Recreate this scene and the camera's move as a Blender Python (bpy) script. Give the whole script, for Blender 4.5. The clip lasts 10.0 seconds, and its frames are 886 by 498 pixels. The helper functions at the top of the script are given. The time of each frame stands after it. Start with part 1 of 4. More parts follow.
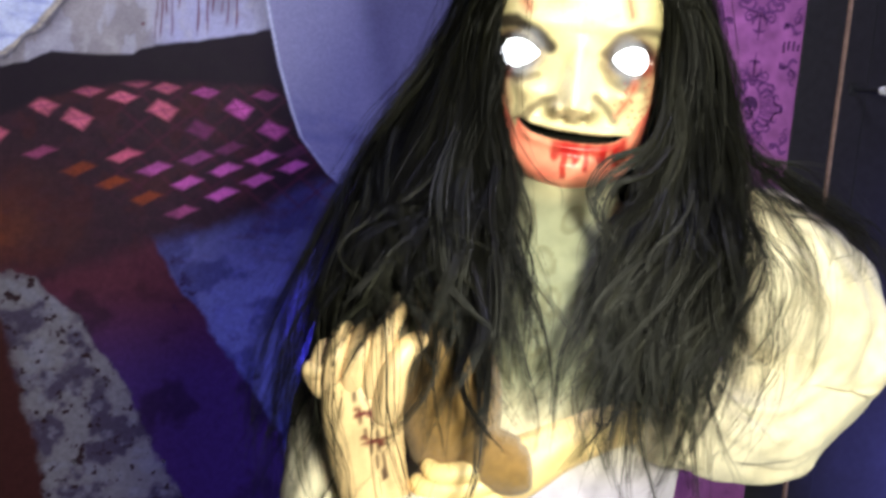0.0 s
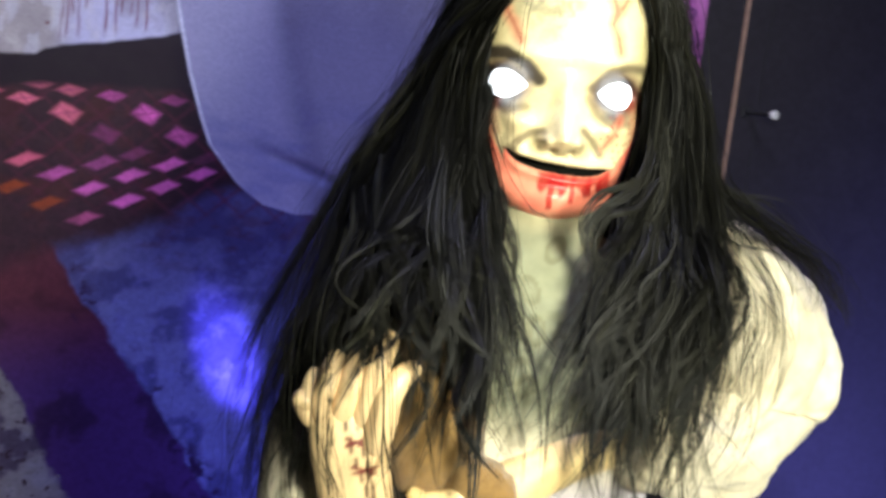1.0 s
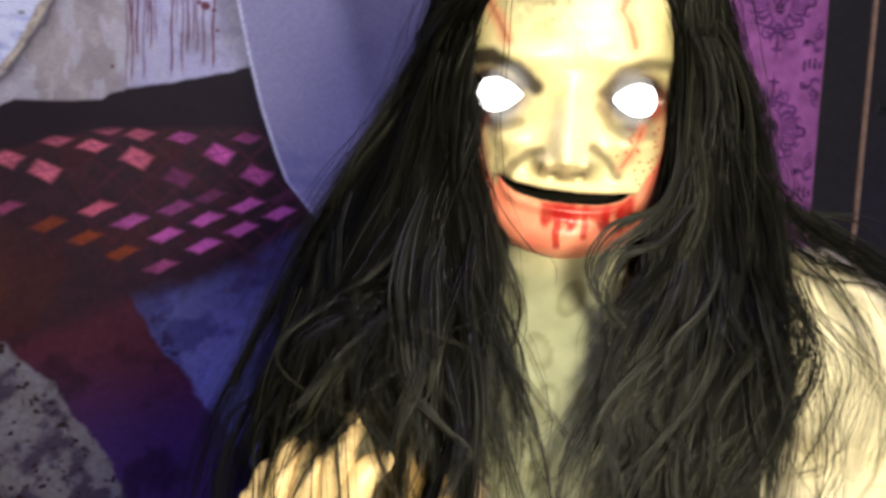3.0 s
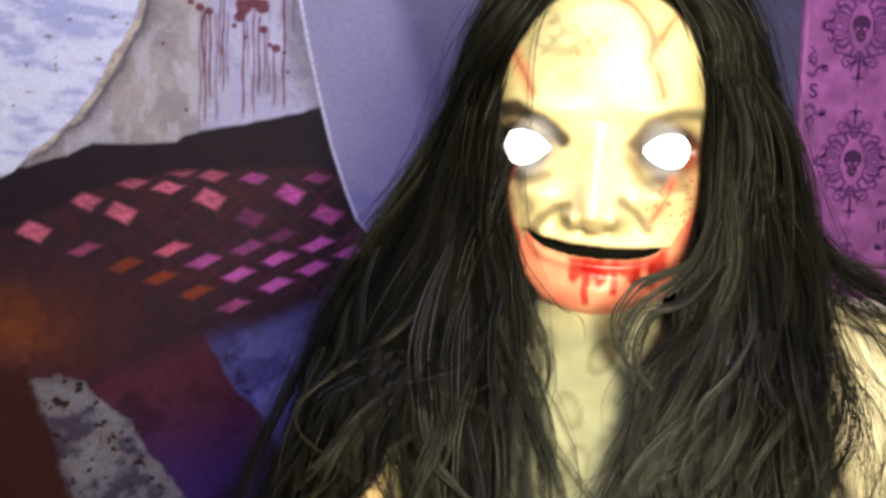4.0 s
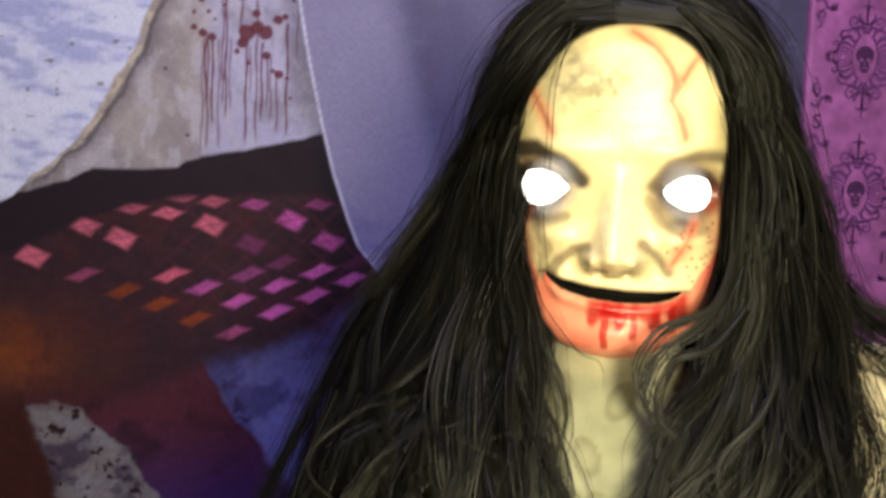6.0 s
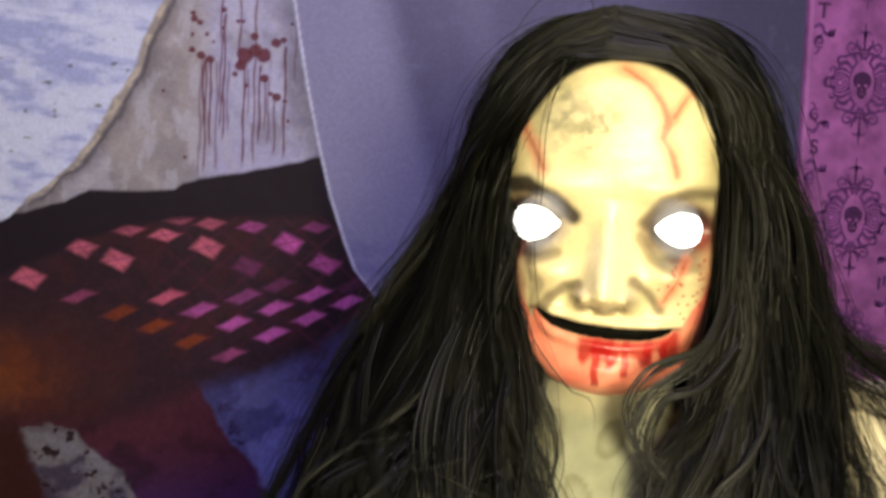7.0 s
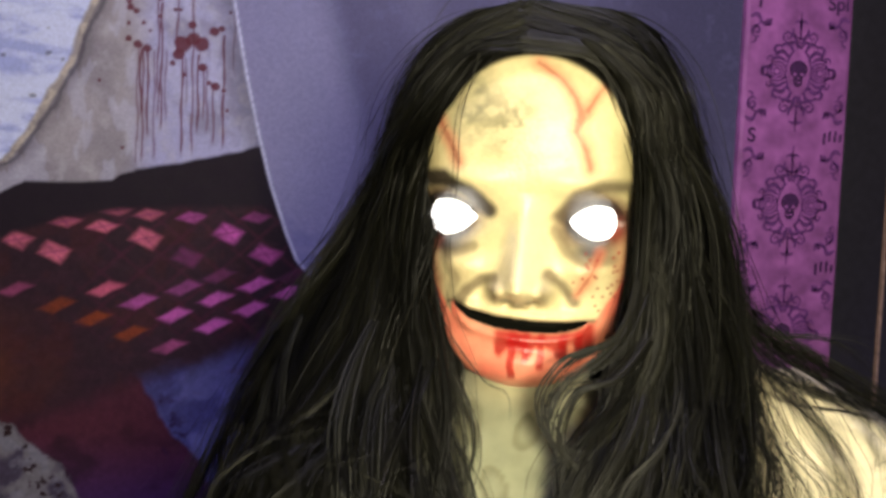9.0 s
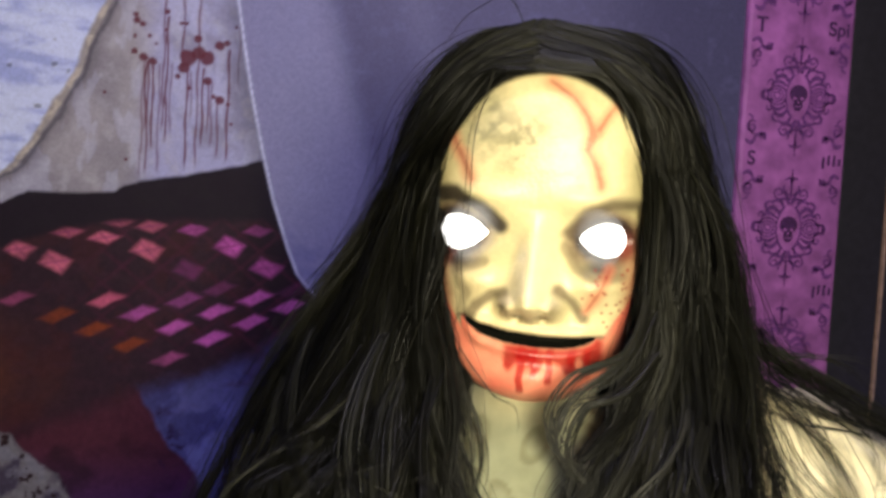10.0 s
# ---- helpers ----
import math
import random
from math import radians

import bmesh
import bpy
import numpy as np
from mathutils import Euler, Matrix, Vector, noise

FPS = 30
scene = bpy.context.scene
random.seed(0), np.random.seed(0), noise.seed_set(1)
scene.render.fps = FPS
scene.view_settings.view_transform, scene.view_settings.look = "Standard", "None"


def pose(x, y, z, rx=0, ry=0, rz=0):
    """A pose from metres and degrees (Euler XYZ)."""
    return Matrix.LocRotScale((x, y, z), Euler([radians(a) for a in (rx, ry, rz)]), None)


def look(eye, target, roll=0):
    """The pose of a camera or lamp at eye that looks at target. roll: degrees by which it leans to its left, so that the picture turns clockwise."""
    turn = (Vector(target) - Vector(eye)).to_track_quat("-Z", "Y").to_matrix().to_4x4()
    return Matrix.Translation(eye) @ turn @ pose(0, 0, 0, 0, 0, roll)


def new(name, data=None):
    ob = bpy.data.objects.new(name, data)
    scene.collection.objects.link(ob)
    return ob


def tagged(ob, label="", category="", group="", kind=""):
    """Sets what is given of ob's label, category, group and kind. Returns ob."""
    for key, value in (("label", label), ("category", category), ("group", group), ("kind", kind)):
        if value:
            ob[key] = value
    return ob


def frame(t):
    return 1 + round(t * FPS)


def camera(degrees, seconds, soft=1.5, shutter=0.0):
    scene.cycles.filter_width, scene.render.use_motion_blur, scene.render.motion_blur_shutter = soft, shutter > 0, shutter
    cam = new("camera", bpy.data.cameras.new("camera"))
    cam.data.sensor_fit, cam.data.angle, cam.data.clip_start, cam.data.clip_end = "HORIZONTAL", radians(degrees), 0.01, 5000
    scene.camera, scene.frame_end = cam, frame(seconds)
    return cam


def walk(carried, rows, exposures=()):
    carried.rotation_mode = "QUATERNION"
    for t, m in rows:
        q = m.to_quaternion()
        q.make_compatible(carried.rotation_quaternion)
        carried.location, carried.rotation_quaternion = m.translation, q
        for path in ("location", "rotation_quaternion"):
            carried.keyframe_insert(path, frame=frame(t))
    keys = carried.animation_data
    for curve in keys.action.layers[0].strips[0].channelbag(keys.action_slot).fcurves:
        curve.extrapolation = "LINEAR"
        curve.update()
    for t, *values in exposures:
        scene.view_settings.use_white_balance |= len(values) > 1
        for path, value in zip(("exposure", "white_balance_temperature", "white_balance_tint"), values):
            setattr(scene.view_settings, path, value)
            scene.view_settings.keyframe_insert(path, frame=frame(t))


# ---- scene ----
cam = camera(43.7, 10.0, soft=3.3, shutter=0.5)
PATH = [
    (0, (0.166, 0.063, 1.496), (0.646, 1.981, 1.190), 4.7),
    (0.5, (0.164, 0.069, 1.520), (0.702, 1.970, 1.208), 5.3),
    (1, (0.071, 0.092, 1.507), (0.791, 1.937, 1.229), 6.7),
    (1.5, (0.002, 0.083, 1.482), (0.888, 1.851, 1.180), 5.7),
    (2, (-0.005, 0.088, 1.481), (0.861, 1.859, 1.141), 4.9),
    (2.5, (0.097, 0.148, 1.498), (0.763, 2.014, 1.228), 2.5),
    (2.7, (0.168, 0.202, 1.507), (0.735, 2.101, 1.241), 2.5),
    (3.8, (0.276, 0.227, 1.525), (0.566, 2.191, 1.285), 1.9),
    (4, (0.277, 0.225, 1.531), (0.559, 2.193, 1.312), 1.6),
    (4.5, (0.271, 0.230, 1.528), (0.577, 2.195, 1.313), 1.8),
    (5, (0.267, 0.229, 1.532), (0.574, 2.195, 1.331), 2.1),
    (5.5, (0.264, 0.227, 1.536), (0.559, 2.196, 1.345), 2.5),
    (6, (0.266, 0.241, 1.541), (0.557, 2.212, 1.361), 2.1),
    (6.2, (0.267, 0.242, 1.545), (0.568, 2.212, 1.384), 2.1),
    (7.3, (0.277, 0.245, 1.554), (0.566, 2.218, 1.406), 2.5),
    (7.5, (0.286, 0.250, 1.556), (0.593, 2.221, 1.407), 2.2),
    (8, (0.283, 0.248, 1.557), (0.604, 2.217, 1.414), 2.1),
    (8.5, (0.286, 0.243, 1.554), (0.623, 2.208, 1.405), 2.4),
    (9, (0.293, 0.239, 1.557), (0.666, 2.197, 1.388), 2.2),
    (9.5, (0.288, 0.232, 1.558), (0.668, 2.192, 1.435), 2.4),
    (10, (0.282, 0.233, 1.555), (0.663, 2.192, 1.419), 3.2),
]
walk(cam, [(t, look(eye, target, roll)) for t, eye, target, roll in PATH],
     exposures=[(0, 0.40, 5750, 8), (1, 0.54, 5700, 8), (2, 0.40, 6000, 9), (2.5, 0.20, 6100, 9), (2.7, 0.20, 6200, 10), (4, 0.52, 6700, 10), (6, 0.26, 6900, 10), (7.5, 0.07, 6800, 10), (10, 0.0, 6450, 10)])

# ---- light ----
world = bpy.data.worlds.new("store_dusk")
scene.world = world
world.use_nodes = True
world.node_tree.nodes["Background"].inputs[0].default_value = (0.02, 0.018, 0.035, 1)
world.node_tree.nodes["Background"].inputs[1].default_value = 0.2


def lamp(name, kind, m, power, colour, size=0.1, **more):
    data = bpy.data.lights.new(name, kind)
    data.energy, data.color = power, colour
    if kind == "AREA":
        data.shape, data.size = "DISK", size
    else:
        data.shadow_soft_size = size
    if kind == "SPOT":
        data.spot_size, data.spot_blend = radians(more["cone"]), more["blend"]
    ob = new(name, data)
    ob.matrix_world = m
    return ob


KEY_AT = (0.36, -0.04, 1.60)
CEILING_AT = (0.5, 0.9, 2.9)
BLUE_AT = (0.64, 2.00, 0.56)
BLUE_TWO = (2.05, 1.45, 0.45)
# key_light: lamp added near the camera for the warm front light
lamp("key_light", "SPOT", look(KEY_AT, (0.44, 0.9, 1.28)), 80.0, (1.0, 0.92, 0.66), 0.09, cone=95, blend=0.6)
# added violet fill from above, not a known lamp of the shop
lamp("ceiling_fill_beam", "AREA", look(CEILING_AT, (0.5, 2.0, 1.2)), 34.0, (0.78, 0.72, 1.0), 0.7)
lamp("blue_beam", "SPOT", look(BLUE_AT, (0.483, 2.233, 0.93)), 95.0, (0.26, 0.19, 1.0), 0.02, cone=17, blend=1.0)
lamp("blue_wash", "SPOT", look((0.80, 1.70, 0.60), (0.55, 2.233, 0.75)), 7.0, (0.20, 0.20, 1.0), 0.03, cone=150, blend=1.0)
lamp("blue_side_wash", "SPOT", look(BLUE_TWO, (2.45, 2.233, 0.75)), 60.0, (0.26, 0.23, 1.0), 0.03, cone=125, blend=1.0)

# ---- number helpers ----


def lattice(seed):
    return np.random.RandomState(seed).rand(64, 64)


def vnoise(x, y, seed=0):
    """Smooth value noise, 0 to 1, one cell a unit."""
    g = lattice(seed)
    xi, yi = np.floor(x).astype(int), np.floor(y).astype(int)
    a, b = x - xi, y - yi
    a, b = a * a * (3 - 2 * a), b * b * (3 - 2 * b)
    p, q, r, s = g[yi % 64, xi % 64], g[yi % 64, (xi + 1) % 64], g[(yi + 1) % 64, xi % 64], g[(yi + 1) % 64, (xi + 1) % 64]
    return (p * (1 - a) + q * a) * (1 - b) + (r * (1 - a) + s * a) * b


def fbm(x, y, cell, seed=0, octaves=4):
    total, amp, norm = 0, 1.0, 0
    for k in range(octaves):
        total = total + amp * vnoise(x / cell, y / cell, seed + k)
        norm, amp, cell = norm + amp, amp * 0.55, cell * 0.5
    return total / norm


def step(edge0, edge1, v):
    k = np.clip((v - edge0) / (edge1 - edge0), 0, 1)
    return k * k * (3 - 2 * k)


def rgb(r, g, b):
    """Linear colour from the usual 0 to 255 values."""
    v = np.array((r, g, b)) / 255
    return np.where(v < 0.04045, v / 12.92, ((v + 0.055) / 1.055) ** 2.4)


def over(base, colour, mask):
    m = np.clip(np.asarray(mask), 0, 1)[..., None]
    return base * (1 - m) + np.asarray(colour) * m


def seg_dist(x, y, pts):
    """Distance to a polyline."""
    best = np.full(np.shape(x), 9.0)
    for (ax, ay), (bx, by) in zip(pts[:-1], pts[1:]):
        dx, dy = bx - ax, by - ay
        k = np.clip(((x - ax) * dx + (y - ay) * dy) / (dx * dx + dy * dy + 1e-12), 0, 1)
        best = np.minimum(best, np.hypot(x - ax - k * dx, y - ay - k * dy))
    return best


# ---- materials ----


def material(name, colour=(0.5, 0.5, 0.5), rough=0.6, metal=0.0, attribute="", grain=0.0, grain_size=200.0, bump=0.0, bump_size=300.0, coat=0.0, glow=0.0, sheen=0.0, spread=0.0, specular=0.5):
    mat = bpy.data.materials.new(name)
    mat.use_nodes = True
    nt = mat.node_tree
    bsdf = nt.nodes["Principled BSDF"]
    bsdf.inputs["Roughness"].default_value, bsdf.inputs["Metallic"].default_value = rough, metal
    bsdf.inputs["Coat Weight"].default_value, bsdf.inputs["Sheen Weight"].default_value = coat, sheen
    bsdf.inputs["Coat Roughness"].default_value = 0.25
    bsdf.inputs["Specular IOR Level"].default_value = specular
    bsdf.inputs["Base Color"].default_value = (*colour, 1)
    out = None
    if attribute:
        node = nt.nodes.new("ShaderNodeAttribute")
        node.attribute_name = attribute
        out = node.outputs["Color"]
    place = nt.nodes.new("ShaderNodeTexCoord").outputs["Object"]

    def texture(size, detail=4):
        node = nt.nodes.new("ShaderNodeTexNoise")
        node.inputs["Scale"].default_value, node.inputs["Detail"].default_value = size, detail
        nt.links.new(place, node.inputs["Vector"])
        return node.outputs["Fac"]

    if grain:
        mix = nt.nodes.new("ShaderNodeMix")
        mix.data_type, mix.blend_type = "RGBA", "MULTIPLY"
        mix.inputs["Factor"].default_value = 1.0
        ramp = nt.nodes.new("ShaderNodeMapRange")
        ramp.inputs["From Min"].default_value, ramp.inputs["From Max"].default_value = 0.3, 0.7
        ramp.inputs["To Min"].default_value, ramp.inputs["To Max"].default_value = 1 - grain, 1 + grain
        nt.links.new(texture(grain_size), ramp.inputs["Value"])
        if out is not None:
            nt.links.new(out, mix.inputs["A"])
        else:
            mix.inputs["A"].default_value = (*colour, 1)
        nt.links.new(ramp.outputs[0], mix.inputs["B"])
        out = mix.outputs["Result"]
        rr = nt.nodes.new("ShaderNodeMapRange")
        rr.inputs["To Min"].default_value, rr.inputs["To Max"].default_value = max(rough - 0.12, 0.05), min(rough + 0.12, 1)
        nt.links.new(texture(grain_size * 0.2), rr.inputs["Value"])
        nt.links.new(rr.outputs[0], bsdf.inputs["Roughness"])
    if spread:
        geo = nt.nodes.new("ShaderNodeNewGeometry")
        ramp = nt.nodes.new("ShaderNodeMapRange")
        ramp.inputs["To Min"].default_value, ramp.inputs["To Max"].default_value = 1 - spread, 1 + spread
        nt.links.new(geo.outputs["Random Per Island"], ramp.inputs["Value"])
        mix = nt.nodes.new("ShaderNodeMix")
        mix.data_type, mix.blend_type = "RGBA", "MULTIPLY"
        mix.inputs["Factor"].default_value = 1.0
        mix.inputs["A"].default_value = (*colour, 1)
        if out is not None:
            nt.links.new(out, mix.inputs["A"])
        nt.links.new(ramp.outputs[0], mix.inputs["B"])
        out = mix.outputs["Result"]
    if out is not None:
        nt.links.new(out, bsdf.inputs["Base Color"])
    if bump:
        node = nt.nodes.new("ShaderNodeBump")
        node.inputs["Strength"].default_value, node.inputs["Distance"].default_value = bump, 0.002
        nt.links.new(texture(bump_size), node.inputs["Height"])
        nt.links.new(node.outputs[0], bsdf.inputs["Normal"])
    if glow:
        bsdf.inputs["Emission Color"].default_value = (*colour, 1)
        bsdf.inputs["Emission Strength"].default_value = glow
    return mat


M_PRINT = material("printed_vinyl", attribute="paint", rough=0.6, grain=0.10, grain_size=200, bump=0.12, bump_size=60, specular=0.15)
M_PAPER = material("purple_wallpaper", (0.37, 0.115, 0.355), rough=0.5, grain=0.30, grain_size=26, bump=0.15, bump_size=90)
M_INK = material("dark_purple_ink", (0.165, 0.045, 0.205), rough=0.6, grain=0.3, grain_size=120)
M_INK_DARK = material("deep_purple_ink", (0.075, 0.018, 0.100), rough=0.6, grain=0.3, grain_size=120)
M_BLACK = material("black_panel_cloth", (0.015, 0.013, 0.018), rough=0.65, grain=0.3, grain_size=60, bump=0.2, bump_size=400)
M_WALL = material("dark_store_wall", (0.05, 0.045, 0.06), rough=0.8, grain=0.2, grain_size=12, bump=0.2, bump_size=80)
M_FLOOR = material("dark_floor_tiles", (0.06, 0.055, 0.06), rough=0.4, grain=0.25, grain_size=9, bump=0.1)
M_TRIM = material("worn_tan_edge_strip", (0.34, 0.22, 0.16), rough=0.5, grain=0.3, grain_size=70)
M_CHROME = material("chrome_hook", (0.8, 0.8, 0.82), rough=0.25, metal=1.0)
M_SKIN = material("painted_latex", attribute="paint", specular=0.5, rough=0.40, grain=0.06, grain_size=160, bump=0.25, bump_size=420)
M_CLOTH = material("stained_cotton", attribute="paint", rough=0.9, grain=0.10, grain_size=70, bump=0.4, bump_size=900, sheen=0.2)
M_HAIR = material("black_wig_fibre", attribute="paint", rough=0.45, spread=0.7, specular=0.16)
M_UNDER = material("dark_wig_base", (0.006, 0.006, 0.0045), rough=0.85, specular=0.05, spread=0.5)
M_WHITE = material("white_plastic", (0.75, 0.75, 0.74), rough=0.4, grain=0.06, grain_size=300)
M_EYE = material("lit_white_eye", (1.0, 0.98, 0.95), rough=0.3, glow=3.5)
M_PLUSH = material("brown_plush", (0.20, 0.113, 0.026), rough=0.95, grain=0.14, grain_size=150, bump=0.8, bump_size=700, sheen=0.3)
M_LAMP = material("black_lamp_housing", (0.02, 0.02, 0.022), rough=0.45)
M_LENS = material("lamp_lens", (0.9, 0.9, 0.85), rough=0.2, glow=1.5)
M_LENS_VIOLET = material("violet_lamp_lens", (0.72, 0.66, 1.0), rough=0.3, glow=1.0)
M_LENS_BLUE = material("blue_lamp_lens", (0.1, 0.12, 1.0), rough=0.2, glow=2.0)

# ---- mesh helpers ----


def raw_mesh(name, verts, faces, mats, colours=None, slots=None, smooth=True):
    me = bpy.data.meshes.new(name)
    me.from_pydata(np.asarray(verts).tolist(), [], [list(f) for f in faces])
    for m in mats:
        me.materials.append(m)
    if slots is not None:
        me.polygons.foreach_set("material_index", np.asarray(slots, dtype=np.int32))
    me.polygons.foreach_set("use_smooth", np.full(len(me.polygons), smooth))
    if colours is not None:
        att = me.color_attributes.new("paint", "FLOAT_COLOR", "POINT")
        rgba = np.ones((len(verts), 4))
        rgba[:, :3] = np.clip(colours, 0, 1)
        att.data.foreach_set("color", rgba.ravel())
    me.update()
    return me


def grid_faces(rows, cols, wrap=False, base=0):
    i = np.arange(rows - 1)[:, None] * cols
    j = np.arange(cols if wrap else cols - 1)[None, :]
    k = (j + 1) % cols
    return (np.stack((i + j, i + k, i + cols + k, i + cols + j), -1).reshape(-1, 4) + base).tolist()


def part(name, bm, mat, parent, label=""):
    me = bpy.data.meshes.new(name)
    bm.to_mesh(me)
    bm.free()
    me.materials.append(mat)
    ob = new(name, me)
    if parent:
        ob.parent = parent
    if label:
        tagged(ob, label)
    return ob


def box(x0, x1, y0, y1, z0, z1, bevel=0.0):
    bm = bmesh.new()
    bmesh.ops.create_cube(bm, size=1, matrix=Matrix.LocRotScale(((x0 + x1) / 2, (y0 + y1) / 2, (z0 + z1) / 2), None, (x1 - x0, y1 - y0, z1 - z0)))
    if bevel:
        bmesh.ops.bevel(bm, geom=bm.edges[:], offset=bevel, segments=3, profile=0.5, affect="EDGES")
    return bm


def cylinder(r0, r1, depth, m, sides=28):
    bm = bmesh.new()
    bmesh.ops.create_cone(bm, cap_ends=True, segments=sides, radius1=r0, radius2=r1, depth=depth, matrix=m)
    bmesh.ops.bevel(bm, geom=[e for e in bm.edges if e.calc_face_angle(0) > 1], offset=min(r0, r1, depth) * 0.12, segments=2, affect="EDGES")
    return bm


def empty(name, at, label, category, group=""):
    ob = new(name)
    ob.location = at
    return tagged(ob, label, category, group)


# ---- the setting ----
WALL = 2.233


def setting(name, bm, mat, label):
    return tagged(part(name, bm, mat, None), label, name.split("_")[0], kind="structure")


setting("floor", box(-2.2, 3.8, -3.2, 2.6, -0.1, 0.0), M_FLOOR, "dark smooth shop floor under the display")
setting("ceiling", box(-2.2, 3.8, -3.2, 2.6, 3.0, 3.1), M_WALL, "dark plain ceiling above the display")
setting("wall_north", box(-2.2, 3.8, WALL + 0.012, WALL + 0.13, 0.0, 3.0), M_WALL, "dark display wall behind the printed panels")
setting("wall_south", box(-2.2, 3.8, -3.3, -3.2, 0.0, 3.0), M_WALL, "dark plain wall")
setting("wall_west", box(-2.3, -2.2, -3.3, 2.6, 0.0, 3.0), M_WALL, "dark plain wall")
setting("wall_east", box(3.8, 3.9, -3.3, 2.6, 0.0, 3.0), M_WALL, "dark plain wall")

# ---- the printed bedroom picture ----


def bedroom_paint(x, z):
    """The colours of the printed picture: hung sheets, blood, a plaid pillow, a dirty floor."""
    rag = (fbm(x, z, 0.05, 3, 5) - 0.5)
    fine = fbm(x, z, 0.018, 9, 4)
    xr, zr = x + rag * 0.04, z + (fbm(x, z, 0.05, 23, 5) - 0.5) * 0.04
    # dirty blue floor
    c = np.ones((*x.shape, 3)) * rgb(104, 106, 158)
    c = over(c, rgb(50, 48, 96), step(0.42, 0.62, fbm(x, z, 0.06, 31, 5)) * 0.7)
    c = over(c, rgb(112, 114, 186), step(0.55, 0.75, fine) * 0.35)
    c = over(c, rgb(44, 38, 82), step(0.98, 1.22, z + (x - 0.45) * 0.15) * 0.75)
    # dark red band across the floor, with torn edges
    zz = [0.40, 0.711, 0.808, 0.90, 0.96, 1.03, 1.115, 1.20]
    right = np.interp(zr, zz, [0.64, 0.425, 0.36, 0.30, 0.25, 0.20, 0.14, 0.09])
    left = np.interp(zr, [0.40, 0.698, 0.798, 0.922, 0.988, 1.062, 1.075], [0.33, 0.172, 0.125, 0.036, 0.0, -0.085, -0.4])
    band = np.ones((*x.shape, 3)) * rgb(74, 32, 46)
    # lower band turned purple-blue: the blue lamp's light painted into the print
    band = over(band, rgb(60, 36, 88), step(1.06, 0.85, z))
    band = over(band, rgb(28, 14, 26), step(0.45, 0.65, fbm(x, z, 0.09, 41, 4)) * 0.6)
    inband = step(0.012, -0.004, xr - right)
    c = c * (1 - inband[..., None]) + band * inband[..., None]
    flake = step(0.62, 0.70, fbm(x * 1.0 + z * 0.6, z - x * 0.5, 0.035, 53, 4)) * step(0.05, 0.0, np.abs(x - right) - 0.01)
    c = over(c, rgb(40, 22, 58), flake)
    patch = step(0.006, -0.006, xr - left)
    grey = np.ones((*x.shape, 3)) * rgb(112, 108, 112)
    grey = over(grey, rgb(66, 58, 74), step(0.42, 0.60, fbm(x, z, 0.045, 61, 5)))
    grey = over(grey, rgb(120, 118, 130), step(0.55, 0.70, fbm(x, z, 0.03, 67, 5)) * 0.6)
    grey = over(grey, rgb(40, 22, 26), step(0.68, 0.74, fbm(x, z, 0.014, 71, 3)))
    c = c * (1 - patch[..., None]) + grey * patch[..., None]
    brown = step(0.01, -0.01, xr - np.interp(zr, [0.3, 0.716, 0.841, 0.94, 1.06], [0.02, -0.063, -0.096, -0.135, -0.17]))
    c = over(c, rgb(56, 26, 24), brown)
    # bed cover: dark with a rusty glow of colour
    cover = np.ones((*x.shape, 3)) * rgb(46, 27, 38)
    low = np.interp(x, [-0.6, -0.161, -0.10, -0.033, 0.129, 0.241, 0.334, 0.428, 0.60], [1.09, 1.07, 1.06, 1.06, 1.13, 1.16, 1.20, 1.265, 1.29])
    rust = np.exp(-(((x + 0.17) / 0.12) ** 2 + ((z - 1.165) / 0.080) ** 2) * 1.2) * (0.5 + step(0.35, 0.65, fbm(x, z, 0.10, 87, 4)) * 0.7)
    cover = over(cover, rgb(132, 68, 26), rust * (0.65 + 0.6 * rag))
    cover = over(cover, rgb(70, 30, 30), step(0.5, 0.7, fbm(x, z, 0.05, 83, 4)) * 0.4)
    cover = over(cover, rgb(20, 12, 22), step(0.25, 0.36, x) * 0.5)
    k = step(-0.02, 0.03, z - low + rag * 0.05)
    c = c * (1 - k[..., None]) + cover * k[..., None]
    # plaid diamonds: upper rows on the cushion, lower rows on its side
    upper = [(0.284, 1.404, 1.1), (0.220, 1.431, 0.75), (0.142, 1.392, 1.0), (0.069, 1.411, 1.0), (-0.012, 1.365, 1.15), (-0.073, 1.385, 0.9), (-0.16, 1.33, 0.9), (0.350, 1.368, 0.7), (0.214, 1.360, 0.3), (0.333, 1.434, 0.45), (0.146, 1.434, 0.7), (0.005, 1.418, 0.8), (0.093, 1.440, 0.75)]
    lower = [(0.208, 1.305, 0.6, 0), (0.073, 1.301, 1.0, 0), (0.132, 1.280, 0.85, 0), (0.193, 1.257, 1.0, 0), (0.262, 1.286, 1.0, 0), (0.333, 1.313, 1.0, 0), (0.394, 1.300, 0.95, 0), (0.327, 1.270, 0.9, 0), (0.258, 1.238, 1.05, 0), (0.186, 1.200, 0.8, 0.4), (0.119, 1.224, 0.8, 1), (0.055, 1.249, 0.8, 1), (-0.006, 1.272, 0.7, 1), (-0.075, 1.299, 0.7, 0.5), (0.27, 1.328, 0.35, 0), (0.40, 1.33, 0.2, 0)]
    wear = np.clip((0.72 + 0.40 * fine) * (0.78 + 0.5 * fbm(x, z, 0.12, 157, 2)), 0, 1)
    weave = 0.85 + 0.3 * vnoise(x / 0.002, z / 0.008, 5) * vnoise(x / 0.008, z / 0.002, 6)
